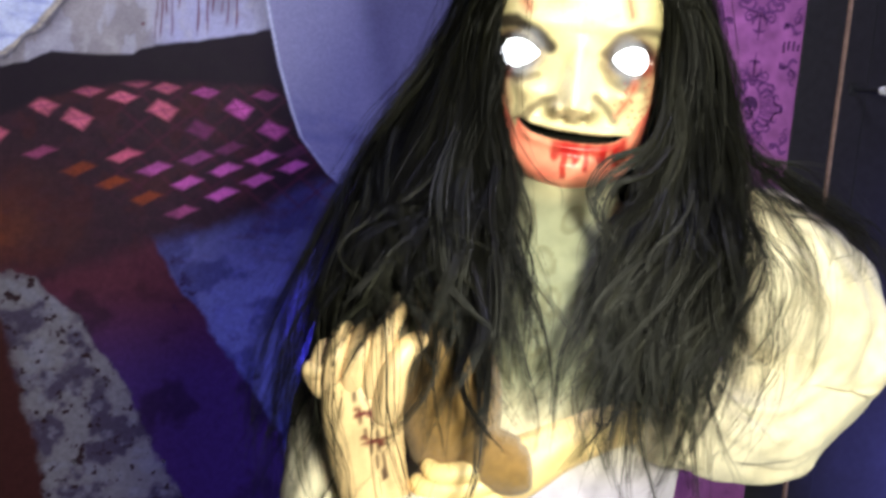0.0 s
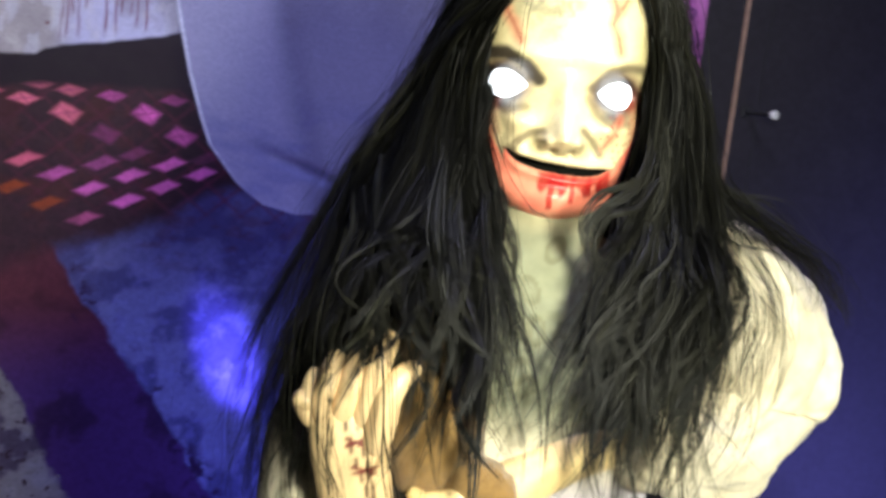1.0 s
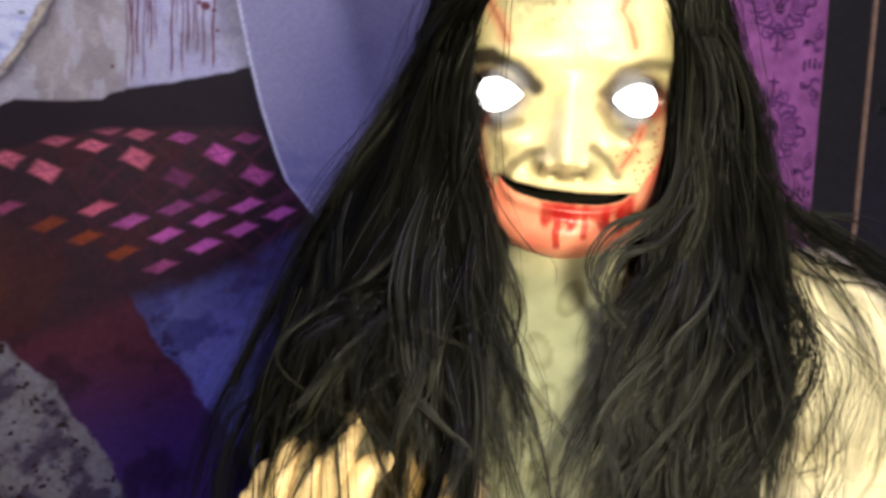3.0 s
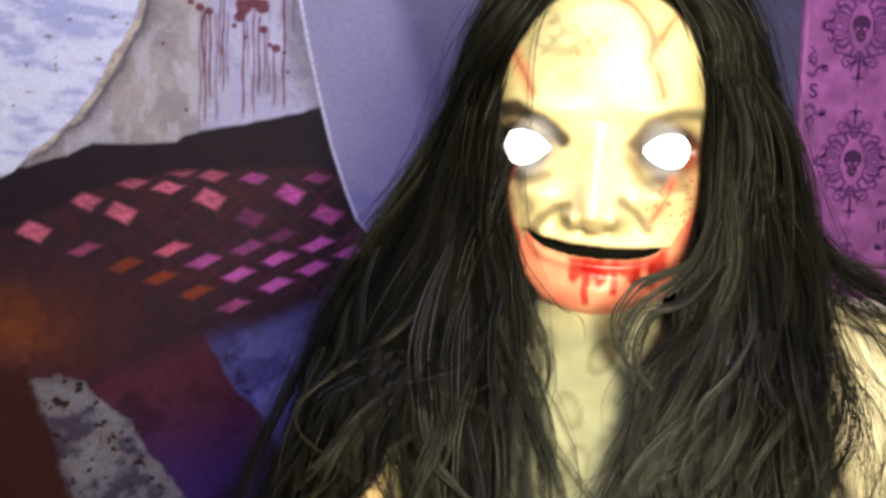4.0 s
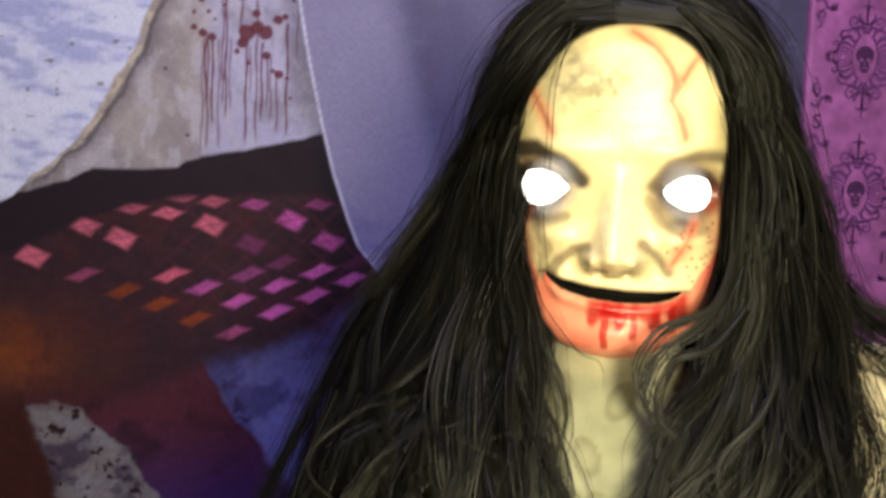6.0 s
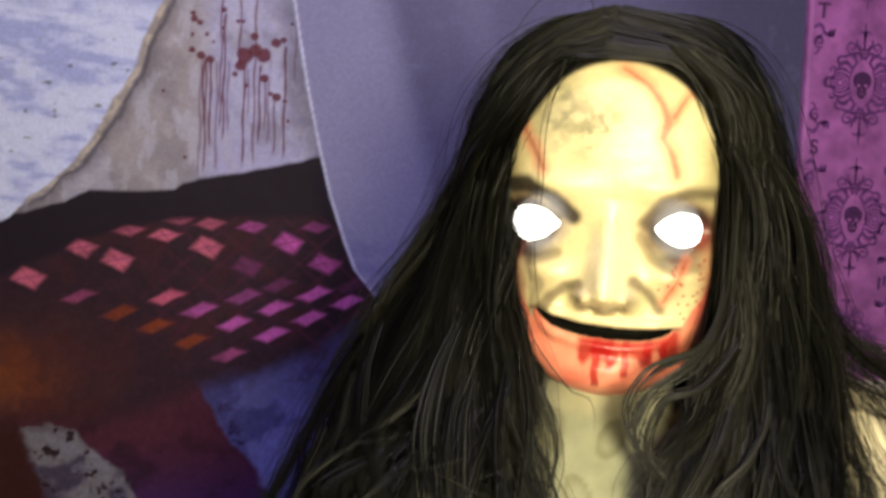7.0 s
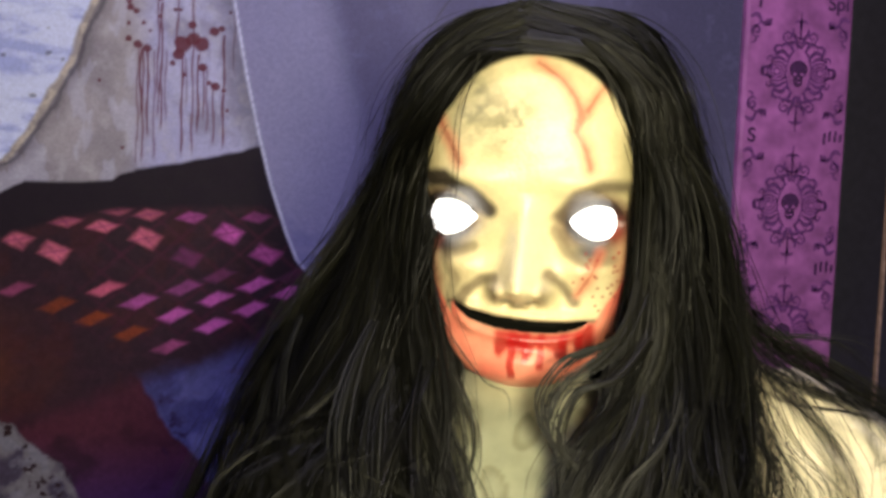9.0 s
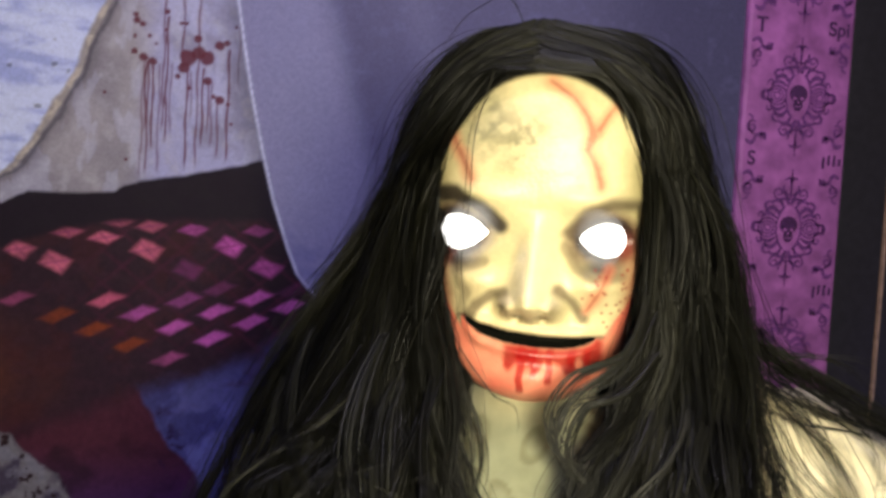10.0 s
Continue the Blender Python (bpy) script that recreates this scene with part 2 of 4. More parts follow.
    for lean, gap in ((0.55, 0.070), (-0.50, 0.066)):
        line = np.abs(((x + lean * (z - 1.30) * 2.2) / gap) % 1 - 0.5) * gap
        c = over(c, rgb(74, 26, 48), step(0.009, 0.002, line) * step(1.19, 1.25, z) * step(-0.02, 0.10, x) * 0.45 * wear)
    for n, (px, pz, level) in enumerate(upper):
        tall = 0.020 if pz < 1.41 else 0.011
        d = np.abs(x - px + (z - pz) * 0.5) / 0.029 + np.abs(z - pz - (x - px) * 0.12) / tall + rag * 0.3
        pink = rgb(206, 104, 128) if px < 0.18 else rgb(206, 92, 176)
        c = over(c, pink, step(1.30, 0.62, d + (fine - 0.5) * 0.35) * np.clip(level, 0, 1) ** 1.3 * wear * weave)
        for cross in (np.abs(x - px + (z - pz) * 0.9), np.abs(z - pz - (x - px) * 0.2)):
            c = over(c, rgb(110, 40, 90), step(0.0025, 0.001, cross) * step(1.0, 0.9, d) * 0.5)
    for px, pz, level, warm in lower:
        d = np.abs(x - px - (z - pz) * 0.4) / 0.028 + np.abs(z - pz - (x - px) * 0.22) / 0.0125 + rag * 0.4
        pink = rgb(196, 92, 172) * (1 - warm) + rgb(150, 66, 26) * warm
        if px < 0.1 and not warm:
            pink = rgb(196, 92, 120)
        c = over(c, pink, step(1.34, 0.62, d + (fine - 0.5) * 0.35) * min(level, 1) ** 1.5 * wear * weave)
    c = c * (0.80 + 0.4 * fbm(x, z, 0.008, 143, 3))[..., None]
    c = over(c, rgb(64, 34, 48), step(0.55, 0.75, fbm(x * 0.6, z * 1.4, 0.02, 149, 4)) * step(1.06, 1.16, z) * 0.35)
    # dark headboard shadow
    bottom = np.interp(xr, [-0.6, -0.163, -0.125, -0.069, 0.007, 0.09, 0.135, 0.193, 0.252, 0.332, 0.6], [1.40, 1.444, 1.457, 1.487, 1.487, 1.493, 1.514, 1.526, 1.539, 1.560, 1.57])
    crest = np.interp(x, [-0.6, -0.2, -0.08, 0.02, 0.15, 0.35, 0.5], [1.26, 1.335, 1.395, 1.428, 1.445, 1.452, 1.44])
    c = over(c, rgb(30, 20, 32), step(-0.008, 0.010, z - crest))
    # hung grey sheet with blood
    sheet = np.ones((*x.shape, 3)) * rgb(160, 154, 158)
    sheet = over(sheet, rgb(168, 168, 206), step(0.10, 0.17, x + rag * 0.05) * 0.85)
    sheet = over(sheet, rgb(120, 114, 124), step(0.45, 0.7, fbm(x + z * 0.3, z, 0.08, 91, 5)) * 0.5)
    sheet = over(sheet, rgb(186, 182, 190), step(0.5, 0.8, fine) * 0.4)
    crease = fbm(x + 0.35 * z, z * 0.4 - x, 0.035, 97, 3)
    sheet = over(sheet, rgb(190, 190, 214), step(0.56, 0.62, crease) * 0.35)
    edge_l = np.interp(zr, [1.0, 1.465, 1.516, 1.596, 1.676, 1.756, 1.829, 2.3], [-0.7, -0.163, -0.101, -0.046, -0.002, 0.028, 0.062, 0.20])
    sheet = over(sheet, rgb(92, 86, 92), step(0.055, 0.012, x - edge_l) * 0.6)
    blood = rgb(96, 38, 52)
    spots = [(0.110, 1.790, 7), (0.120, 1.784, 6), (0.124, 1.728, 7), (0.140, 1.722, 8), (0.108, 1.737, 5), (0.214, 1.766, 9), (0.199, 1.735, 17), (0.231, 1.733, 14), (0.215, 1.742, 15), (0.192, 1.715, 9), (0.252, 1.756, 8), (0.265, 1.762, 5), (0.235, 1.694, 8), (0.256, 1.662, 7), (0.245, 1.668, 4), (0.161, 1.809, 5), (0.161, 1.777, 4), (0.108, 1.763, 4), (0.133, 1.765, 5), (0.144, 1.752, 4), (0.108, 1.800, 5), (0.183, 1.698, 4), (0.203, 1.68, 3), (0.186, 1.79, 4), (0.195, 1.79, 4), (0.06, 1.663, 3), (0.10, 1.549, 3), (0.27, 1.655, 3), (0.277, 1.62, 3), (0.28, 1.79, 3)]
    for px, pz, mm in spots:
        r = mm * 0.00100
        d = np.hypot(x - px, (z - pz) * 1.1) + rag * r * 1.3
        sheet = over(sheet, blood, step(r * 1.15, r * 0.85, d) * 0.92)
    drips = [(0.124, 1.72, 1.518), (0.133, 1.716, 1.521), (0.141, 1.716, 1.565), (0.152, 1.716, 1.525), (0.158, 1.83, 1.60), (0.164, 1.80, 1.58), (0.171, 1.718, 1.592), (0.190, 1.84, 1.70), (0.199, 1.706, 1.534), (0.206, 1.706, 1.62), (0.217, 1.84, 1.538), (0.226, 1.714, 1.575), (0.242, 1.688, 1.575), (0.253, 1.662, 1.556), (0.270, 1.749, 1.550), (0.287, 1.80, 1.684), (0.236, 1.69, 1.60), (0.129, 1.72, 1.60)]
    for n, (px, top, low_end) in enumerate(drips):
        along = step(top + 0.004, top, z) * step(low_end - 0.004, low_end + 0.02, z)
        wob = 0.0012 * np.sin(z * 60 + n)
        sheet = over(sheet, blood, step(0.0026, 0.0008, np.abs(x - px - wob)) * along * (0.60 + 0.18 * (n % 3)))
    k = step(-0.004, 0.003, z - bottom)
    c = c * (1 - k[..., None]) + sheet * k[..., None]
    # bright sheet at the far side
    bright = np.ones((*x.shape, 3)) * rgb(206, 214, 242)
    streak = fbm(x * 0.35, z + x * 0.06, 0.03, 103, 5)
    bright = over(bright, rgb(150, 160, 214), step(0.48, 0.68, streak) * 0.8)
    bright = over(bright, rgb(128, 138, 196), step(1.79, 1.83, z + rag * 0.04) * 0.6)
    bright = over(bright, rgb(60, 50, 60), step(0.80, 0.84, fbm(x * 0.5, z, 0.012, 107, 2)) * 0.6)
    k = step(0.004, -0.004, x - edge_l) * step(1.40, 1.44, z)
    c = c * (1 - k[..., None]) + bright * k[..., None]
    rim = np.abs(x - edge_l - 0.006)
    c = over(c, rgb(196, 184, 168), step(0.008, 0.003, rim) * step(1.45, 1.47, z) * (0.35 + 0.5 * step(0.45, 0.6, fine)))
    c = over(c, rgb(70, 66, 78), step(0.006, 0.002, np.abs(x - edge_l - 0.019 - rag * 0.01)) * step(1.45, 1.47, z) * 0.55)
    # hung drape with a pale hem and soft folds
    hem_x = np.interp(z, [1.234, 1.241, 1.25, 1.275, 1.291, 1.359, 1.407, 1.491, 1.579, 1.678, 1.777, 1.842, 2.4], [0.586, 0.557, 0.517, 0.480, 0.460, 0.403, 0.383, 0.354, 0.331, 0.308, 0.289, 0.278, 0.20])
    floor_z = np.interp(x, [0.5, 0.586, 0.666, 0.9, 1.3], [1.24, 1.234, 1.242, 1.30, 1.36])
    drape = np.ones((*x.shape, 3)) * rgb(134, 132, 168)
    fold = x - (z - 1.5) * -0.28
    drape = over(drape, rgb(94, 91, 124), step(0.50, 0.60, fold + rag * 0.04) * (0.40 + 0.50 * step(1.48, 1.75, z)))
    drape = over(drape, rgb(120, 118, 152), np.exp(-(((fold - 0.70) / 0.035) ** 2)) * 0.5)
    drape = over(drape, rgb(74, 72, 106), np.exp(-(((fold - 0.565) / 0.03) ** 2)) * 0.4)
    drape = over(drape, rgb(70, 68, 96), step(0.85, 1.1, x) * 0.75)
    swag = fbm(x * 0.6 - z * 0.3, z * 1.3 + x * 0.2, 0.07, 113, 4)
    drape = over(drape, rgb(84, 86, 146), step(0.45, 0.7, swag) * 0.4 * step(1.50, 1.38, z))
    drape = over(drape, rgb(56, 52, 92), np.exp(-(((z - 1.345 + (x - 0.56) * 0.35) / 0.012) ** 2)) * step(0.44, 0.58, x) * 0.7)
    drape = over(drape, rgb(132, 136, 190), np.exp(-(((z - 1.325 + (x - 0.56) * 0.33) / 0.009) ** 2)) * step(0.46, 0.58, x) * 0.4)
    drape = over(drape, rgb(150, 152, 204), step(0.6, 0.75, fine) * 0.08)
    inside = step(-0.002, 0.002, x - hem_x) * step(-0.002, 0.003, z - floor_z)
    c = over(c, rgb(20, 14, 30), step(0.05, 0.0, hem_x - x) * step(1.33, 1.40, z) * (1 - inside) * 0.4)
    c = c * (1 - inside[..., None]) + drape * inside[..., None]
    hem = step(0.0035, 0.0015, np.abs(x - hem_x - 0.003)) * step(1.25, 1.38, z) * inside
    c = over(c, rgb(206, 208, 232), hem * (0.45 + 0.5 * vnoise(x / 0.01, z / 0.006, 7)))
    return c


def printed_picture():
    xs, zs = np.linspace(-0.45, 1.236, 640), np.linspace(0.35, 2.10, 660)
    x, z = np.meshgrid(xs, zs)
    buckle = 0.002 * (fbm(x, z, 0.22, 131, 2) - 0.5)
    verts = np.stack((x, np.full_like(x, WALL) + buckle, z), -1).reshape(-1, 3)
    me = raw_mesh("printed_panel", verts, grid_faces(*x.shape), [M_PRINT], bedroom_paint(x, z).reshape(-1, 3))
    holder = empty("printed_backdrop", (0, 0, 0), "glossy printed bedroom backdrop with bloody sheet and plaid pillow", "backdrop")
    tagged(holder, kind="structure")
    sheet = new("printed_panel", me)
    sheet.parent = holder
    part("backing_board", box(-0.47, 1.24, WALL + 0.003, WALL + 0.011, 0.33, 2.12), M_BLACK, holder)


printed_picture()

# ---- wallpaper strip with printed ornaments ----


def stroke(bm, pts, width, y, taper=0.4):
    """A flat printed line along points (x, z)."""
    p = np.array(pts)
    d = np.gradient(p, axis=0)
    d /= np.maximum(np.linalg.norm(d, axis=1), 1e-9)[:, None]
    w = width / 2 * (taper + (1 - taper) * np.sin(np.linspace(0.15, math.pi - 0.1, len(p))))
    a, b = p + np.stack((-d[:, 1], d[:, 0]), 1) * w[:, None], p - np.stack((-d[:, 1], d[:, 0]), 1) * w[:, None]
    va = [bm.verts.new((q[0], y, q[1])) for q in a]
    vb = [bm.verts.new((q[0], y, q[1])) for q in b]
    for i in range(len(p) - 1):
        bm.faces.new((va[i], va[i + 1], vb[i + 1], vb[i]))


def blob(bm, cx, cz, rx, rz, y, sides=20):
    bm.faces.new([bm.verts.new((cx + rx * math.cos(a), y, cz + rz * math.sin(a))) for a in np.linspace(0, 2 * math.pi, sides, endpoint=False)])


def spiral(cx, cz, r, start, turns, flip=1):
    k = np.linspace(0, 1, 22)
    a = start + flip * turns * 2 * math.pi * k
    rr = r * (1 - 0.8 * k)
    return [(cx + q * math.cos(b), cz + q * math.sin(b)) for q, b in zip(rr, a)]


def arc(x0, z0, x1, z1, bend, n=12):
    k = np.linspace(0, 1, n)
    nx, nz = -(z1 - z0), x1 - x0
    return [(x0 + (x1 - x0) * q + nx * bend * math.sin(math.pi * q), z0 + (z1 - z0) * q + nz * bend * math.sin(math.pi * q)) for q in k]


UNIT = 0.000454


def medallion(cx, cz, y):
    """A lozenge of scrolls, leaves and ringed side bosses."""
    bm = bmesh.new()
    for v in (-1, 1):
        for s in (-1, 1):
            def put(pts, width):
                stroke(bm, [(cx + s * px * UNIT, cz + v * pz * UNIT) for px, pz in pts], width * UNIT, y)
            put(arc(2, 100, 1, 252, 0.02), 8)
            put(arc(2, 190, 30, 205, 0.5), 12)
            put(arc(3, 140, 34, 182, -0.3), 15)
            put(arc(4, 122, 22, 160, -0.2), 12)
            put(spiral(56, 148, 27, -2.4, 1.4), 10)
            put(arc(8, 96, 48, 120, 0.35), 16)
            put(spiral(98, 88, 25, 2.6, 0.8, -1), 14)
            put(arc(30, 84, 82, 110, 0.35), 18)
            put(arc(48, 58, 112, 66, 0.35), 20)
            put(arc(58, 40, 130, 42, 0.25), 16)
            put(spiral(128, 52, 16, -0.6, 0.9), 11)
            put(arc(120, 38, 148, 18, -0.2), 15)
            put(arc(140, 16, 172, 2, 0.2), 15)
            put(arc(20, 92, 52, 30, 0.12), 12)
            put(arc(52, 34, 58, 0, 0.1), 10)
    for s in (-1, 1):
        for r, w in ((42, 9), (28, 8), (15, 8)):
            ring = [(cx + (s * 98 + r * math.cos(a)) * UNIT, cz + r * 0.95 * math.sin(a) * UNIT) for a in np.linspace(0, 2 * math.pi, 24)]
            stroke(bm, ring, w * UNIT, y, 0.9)
        blob(bm, cx + s * 164 * UNIT, cz, 11 * UNIT, 14 * UNIT, y, 12)
    return bm


def skull(cx, cz, y):
    bm = bmesh.new()
    blob(bm, cx, cz + 12 * UNIT, 41 * UNIT, 38 * UNIT, y)
    blob(bm, cx, cz - 36 * UNIT, 22 * UNIT, 26 * UNIT, y + 0.0002)
    return bm


def sockets(cx, cz, y):
    bm = bmesh.new()
    for s in (-1, 1):
        blob(bm, cx + s * 16 * UNIT, cz - 8 * UNIT, 9 * UNIT, 7 * UNIT, y, 10)
    blob(bm, cx, cz - 24 * UNIT, 4 * UNIT, 6 * UNIT, y, 8)
    for k in (-1, 0, 1):
        blob(bm, cx + k * 10 * UNIT, cz - 42 * UNIT, 3 * UNIT, 5 * UNIT, y, 6)
    return bm


def flourish(cx, cz, y, s):
    """Two S-scrolls above and below a word."""
    bm = bmesh.new()
    for v in (-1, 1):
        def put(pts, width):
            stroke(bm, [(cx + s * px * UNIT, cz + v * pz * UNIT) for px, pz in pts], width * UNIT, y)
        put(arc(-48, 76, 6, 84, 0.35), 20)
        put(arc(0, 86, 46, 74, -0.4), 20)
        put(spiral(-38, 92, 17, -1.2, 0.9), 12)
        put(spiral(18, 128, 27, 2.2, 1.3, -1), 12)
        put(arc(2, 96, 32, 152, -0.2), 11)
        put(arc(20, 150, 40, 180, 0.3), 10)
    return bm


def word_bars(cx, cz, y):
    bm = bmesh.new()
    for k, low, high in ((-40, -32, 18), (-16, -18, 26), (10, -20, 28), (34, -18, 14)):
        stroke(bm, arc(cx + k * UNIT, cz + low * UNIT, cx + (k + 2) * UNIT, cz + high * UNIT, 0.04, 6), 13 * UNIT, y, 0.9)
    return bm


def printed_word(text, x, z, y, size, parent):
    """A printed word, its foot at z."""
    curve = bpy.data.curves.new("word", "FONT")
    curve.body, curve.size, curve.offset = text, size, 0.0009
    shape = bpy.data.objects.new("word", curve)
    me = bpy.data.meshes.new_from_object(shape)
    bpy.data.objects.remove(shape)
    me.transform(Matrix.Translation((x, y, z)) @ pose(0, 0, 0, 90, 0, 0))
    me.materials.clear()
    me.materials.append(M_INK_DARK)
    ob = new("word", me)
    ob.parent = parent
    return ob


def wallpaper():
    x0, x1, z0, z1 = 1.236, 1.458, 0.0, 2.3
    holder = empty("wallpaper_strip", (0, 0, 0), "purple wallpaper strip printed with dark skull ornaments", "wallpaper")
    tagged(holder, kind="structure")
    part("paper_panel", box(x0, x1, WALL - 0.016, WALL + 0.010, z0, z1, 0.008), M_PAPER, holder)
    face = WALL - 0.0168
    for n in range(-3, 3):
        cz = 1.741 + 0.254 * n
        part("ornament", medallion(1.349, cz, face), M_INK, holder)
        part("skull_shape", skull(1.349, cz, face - 0.0002), M_INK_DARK, holder)
        part("skull_mark", sockets(1.349, cz, face - 0.0007), M_PAPER, holder)
        row = cz + 0.133
        part("scroll", flourish(1.428, row, face, 1), M_INK, holder)
        part("scroll", flourish(1.266, row, face, -1), M_INK, holder)
        if n == 0:
            printed_word("Spi", 1.402, row - 0.012, face - 0.0003, 0.038, holder)
            printed_word("T", 1.251, row - 0.014, face - 0.0003, 0.040, holder)
        else:
            part("word_bar", word_bars(1.430, row, face - 0.0003), M_INK_DARK, holder)
            printed_word("S", 1.252, row - 0.014, face - 0.0003, 0.038, holder)


wallpaper()

# ---- black panels, edge strip, hook ----
dark = empty("black_panel", (1.51, WALL, 0), "narrow black cloth panel beside the wallpaper", "panel")
part("panel_board", box(1.462 - 1.51, 1.561 - 1.51, -0.004, 0.010, 0.0, 2.6, 0.003), M_BLACK, dark)
strip = empty("edge_strip", (1.565, WALL, 0), "thin worn tan edge strip between black panels", "trim")
part("strip_bar", box(-0.0028, 0.0028, -0.010, 0.010, 0.0, 2.6, 0.0012), M_TRIM, strip)
dark = empty("black_panel", (2.3, WALL, 0), "wide black cloth panel with faint blue light", "panel")
part("panel_board", box(1.5695 - 2.3, 3.2 - 2.3, -0.004, 0.010, 0.0, 2.6, 0.003), M_BLACK, dark)
for seam in (1.632,):
    line = part("seam", box(seam - 0.0008 - 2.3, seam + 0.0008 - 2.3, -0.0055, -0.0035, 0.0, 2.6), M_LAMP, dark)


def wall_hook(at):
    hook = empty("wall_hook", at, "small shiny metal hook on the black panel", "hook")
    part("plate", box(-0.010, 0.010, 0.102, 0.108, -0.011, 0.011, 0.002), M_LAMP, hook)
    part("peg", cylinder(0.004, 0.004, 0.11, pose(0, 0.052, 0, 90, 0, 0), 14), M_LAMP, hook)
    part("knob", cylinder(0.0085, 0.0095, 0.012, pose(0, 0, 0, 90, 0, 20), 16), M_WHITE, hook)


def push_pin(at):
    pin = empty("push_pin", at, "tiny shiny push pin in the printed backdrop", "pin", "push pins")
    part("head", cylinder(0.0035, 0.0028, 0.004, pose(0, -0.004, 0, 90, 0, 0), 14), M_CHROME, pin)
    part("shaft", cylinder(0.001, 0.001, 0.006, pose(0, 0.0, 0, 90, 0, 0), 8), M_CHROME, pin)


push_pin((0.004, WALL - 0.001, 0.697))
push_pin((0.173, WALL - 0.001, 0.699))
wall_hook((1.598, WALL - 0.113, 1.543))

# ---- lamps: the display's blue ones, two more added out of view ----


def spotlight(at, target, tall, label, lens):
    holder = empty("spotlight", (at[0], at[1], 0), label, "spotlight")
    m = Matrix.Translation((-at[0], -at[1], 0)) @ look(at, target) @ pose(0, 0, 0.045)
    part("housing", cylinder(0.045, 0.032, 0.10, m @ pose(0, 0, 0.02)), M_LAMP, holder)
    part("lens", cylinder(0.036, 0.036, 0.006, m @ pose(0, 0, -0.040)), lens, holder)
    part("pole", cylinder(0.010, 0.010, tall, pose(0, 0.0, tall / 2)), M_LAMP, holder).location = (0.0, -0.10, 0)
    part("base", cylinder(0.12, 0.11, 0.02, pose(0, -0.10, 0.011)), M_LAMP, holder)
    return holder


# stand lamp added behind the camera to carry the key light
spotlight((KEY_AT[0] - 0.02, KEY_AT[1] - 0.06, KEY_AT[2] + 0.005), (0.44, 0.9, 1.28), 1.47, "added black spotlight on a stand, out of view, warm white beam", M_LENS)
spotlight((BLUE_AT[0] + 0.04, BLUE_AT[1] - 0.06, BLUE_AT[2] - 0.045), (0.483, 2.233, 0.945), 0.52, "small black spotlight with blue lens", M_LENS_BLUE)
spotlight((BLUE_TWO[0] - 0.01, BLUE_TWO[1] - 0.07, BLUE_TWO[2] - 0.03), (2.15, 2.233, 0.75), 0.36, "small black spotlight with blue lens", M_LENS_BLUE)
# unseen fixture added to carry the violet fill
fixture = empty("added_ceiling_lamp", (CEILING_AT[0], CEILING_AT[1] - 0.02, 3.0), "added round black ceiling lamp, out of view, violet fill light", "lamp")
part("housing", cylinder(0.38, 0.38, 0.06, pose(0, 0, -0.03)), M_LAMP, fixture)
part("diffuser", cylinder(0.34, 0.34, 0.012, pose(0, 0, -0.066)), M_LENS_VIOLET, fixture)

# ---- the doll: one mesh, in its own frame: u to its side, f to its front, z up ----
DOLL = pose(0.46, 0.865, 0, 0, 0, -20)


class Build:
    """Collects pieces of one mesh."""

    def __init__(self):
        self.verts, self.faces, self.slots, self.cols, self.count = [], [], [], [], 0

    def add(self, pts, faces, slot, colours):
        pts = np.asarray(pts, float).reshape(-1, 3)
        f = np.asarray(faces)
        self.verts.append(np.stack((pts[:, 0], -pts[:, 1], pts[:, 2]), 1))
        self.faces.extend((f + self.count).tolist())
        self.slots.extend(np.broadcast_to(slot, len(f)).tolist())
        self.cols.append(np.broadcast_to(np.asarray(colours, float).reshape(-1, 3), pts.shape))
        self.count += len(pts)

    def mesh(self, name, mats):
        return raw_mesh(name, np.concatenate(self.verts), self.faces, mats, np.concatenate(self.cols), self.slots)


def spline(points, n):
    """Catmull-Rom through points (..., k, 3), n samples."""
    p = np.asarray(points, float)
    p = np.concatenate((2 * p[..., :1, :] - p[..., 1:2, :], p, 2 * p[..., -1:, :] - p[..., -2:-1, :]), axis=-2)
    k = p.shape[-2] - 3
    t = np.linspace(0, k - 1e-6, n)
    i, a = t.astype(int), (t - t.astype(int))[:, None]
    q = [p[..., i + j, :] for j in range(4)]
    return 0.5 * (2 * q[1] + (q[2] - q[0]) * a + (2 * q[0] - 5 * q[1] + 4 * q[2] - q[3]) * a ** 2 + (3 * q[1] - q[0] - 3 * q[2] + q[3]) * a ** 3)


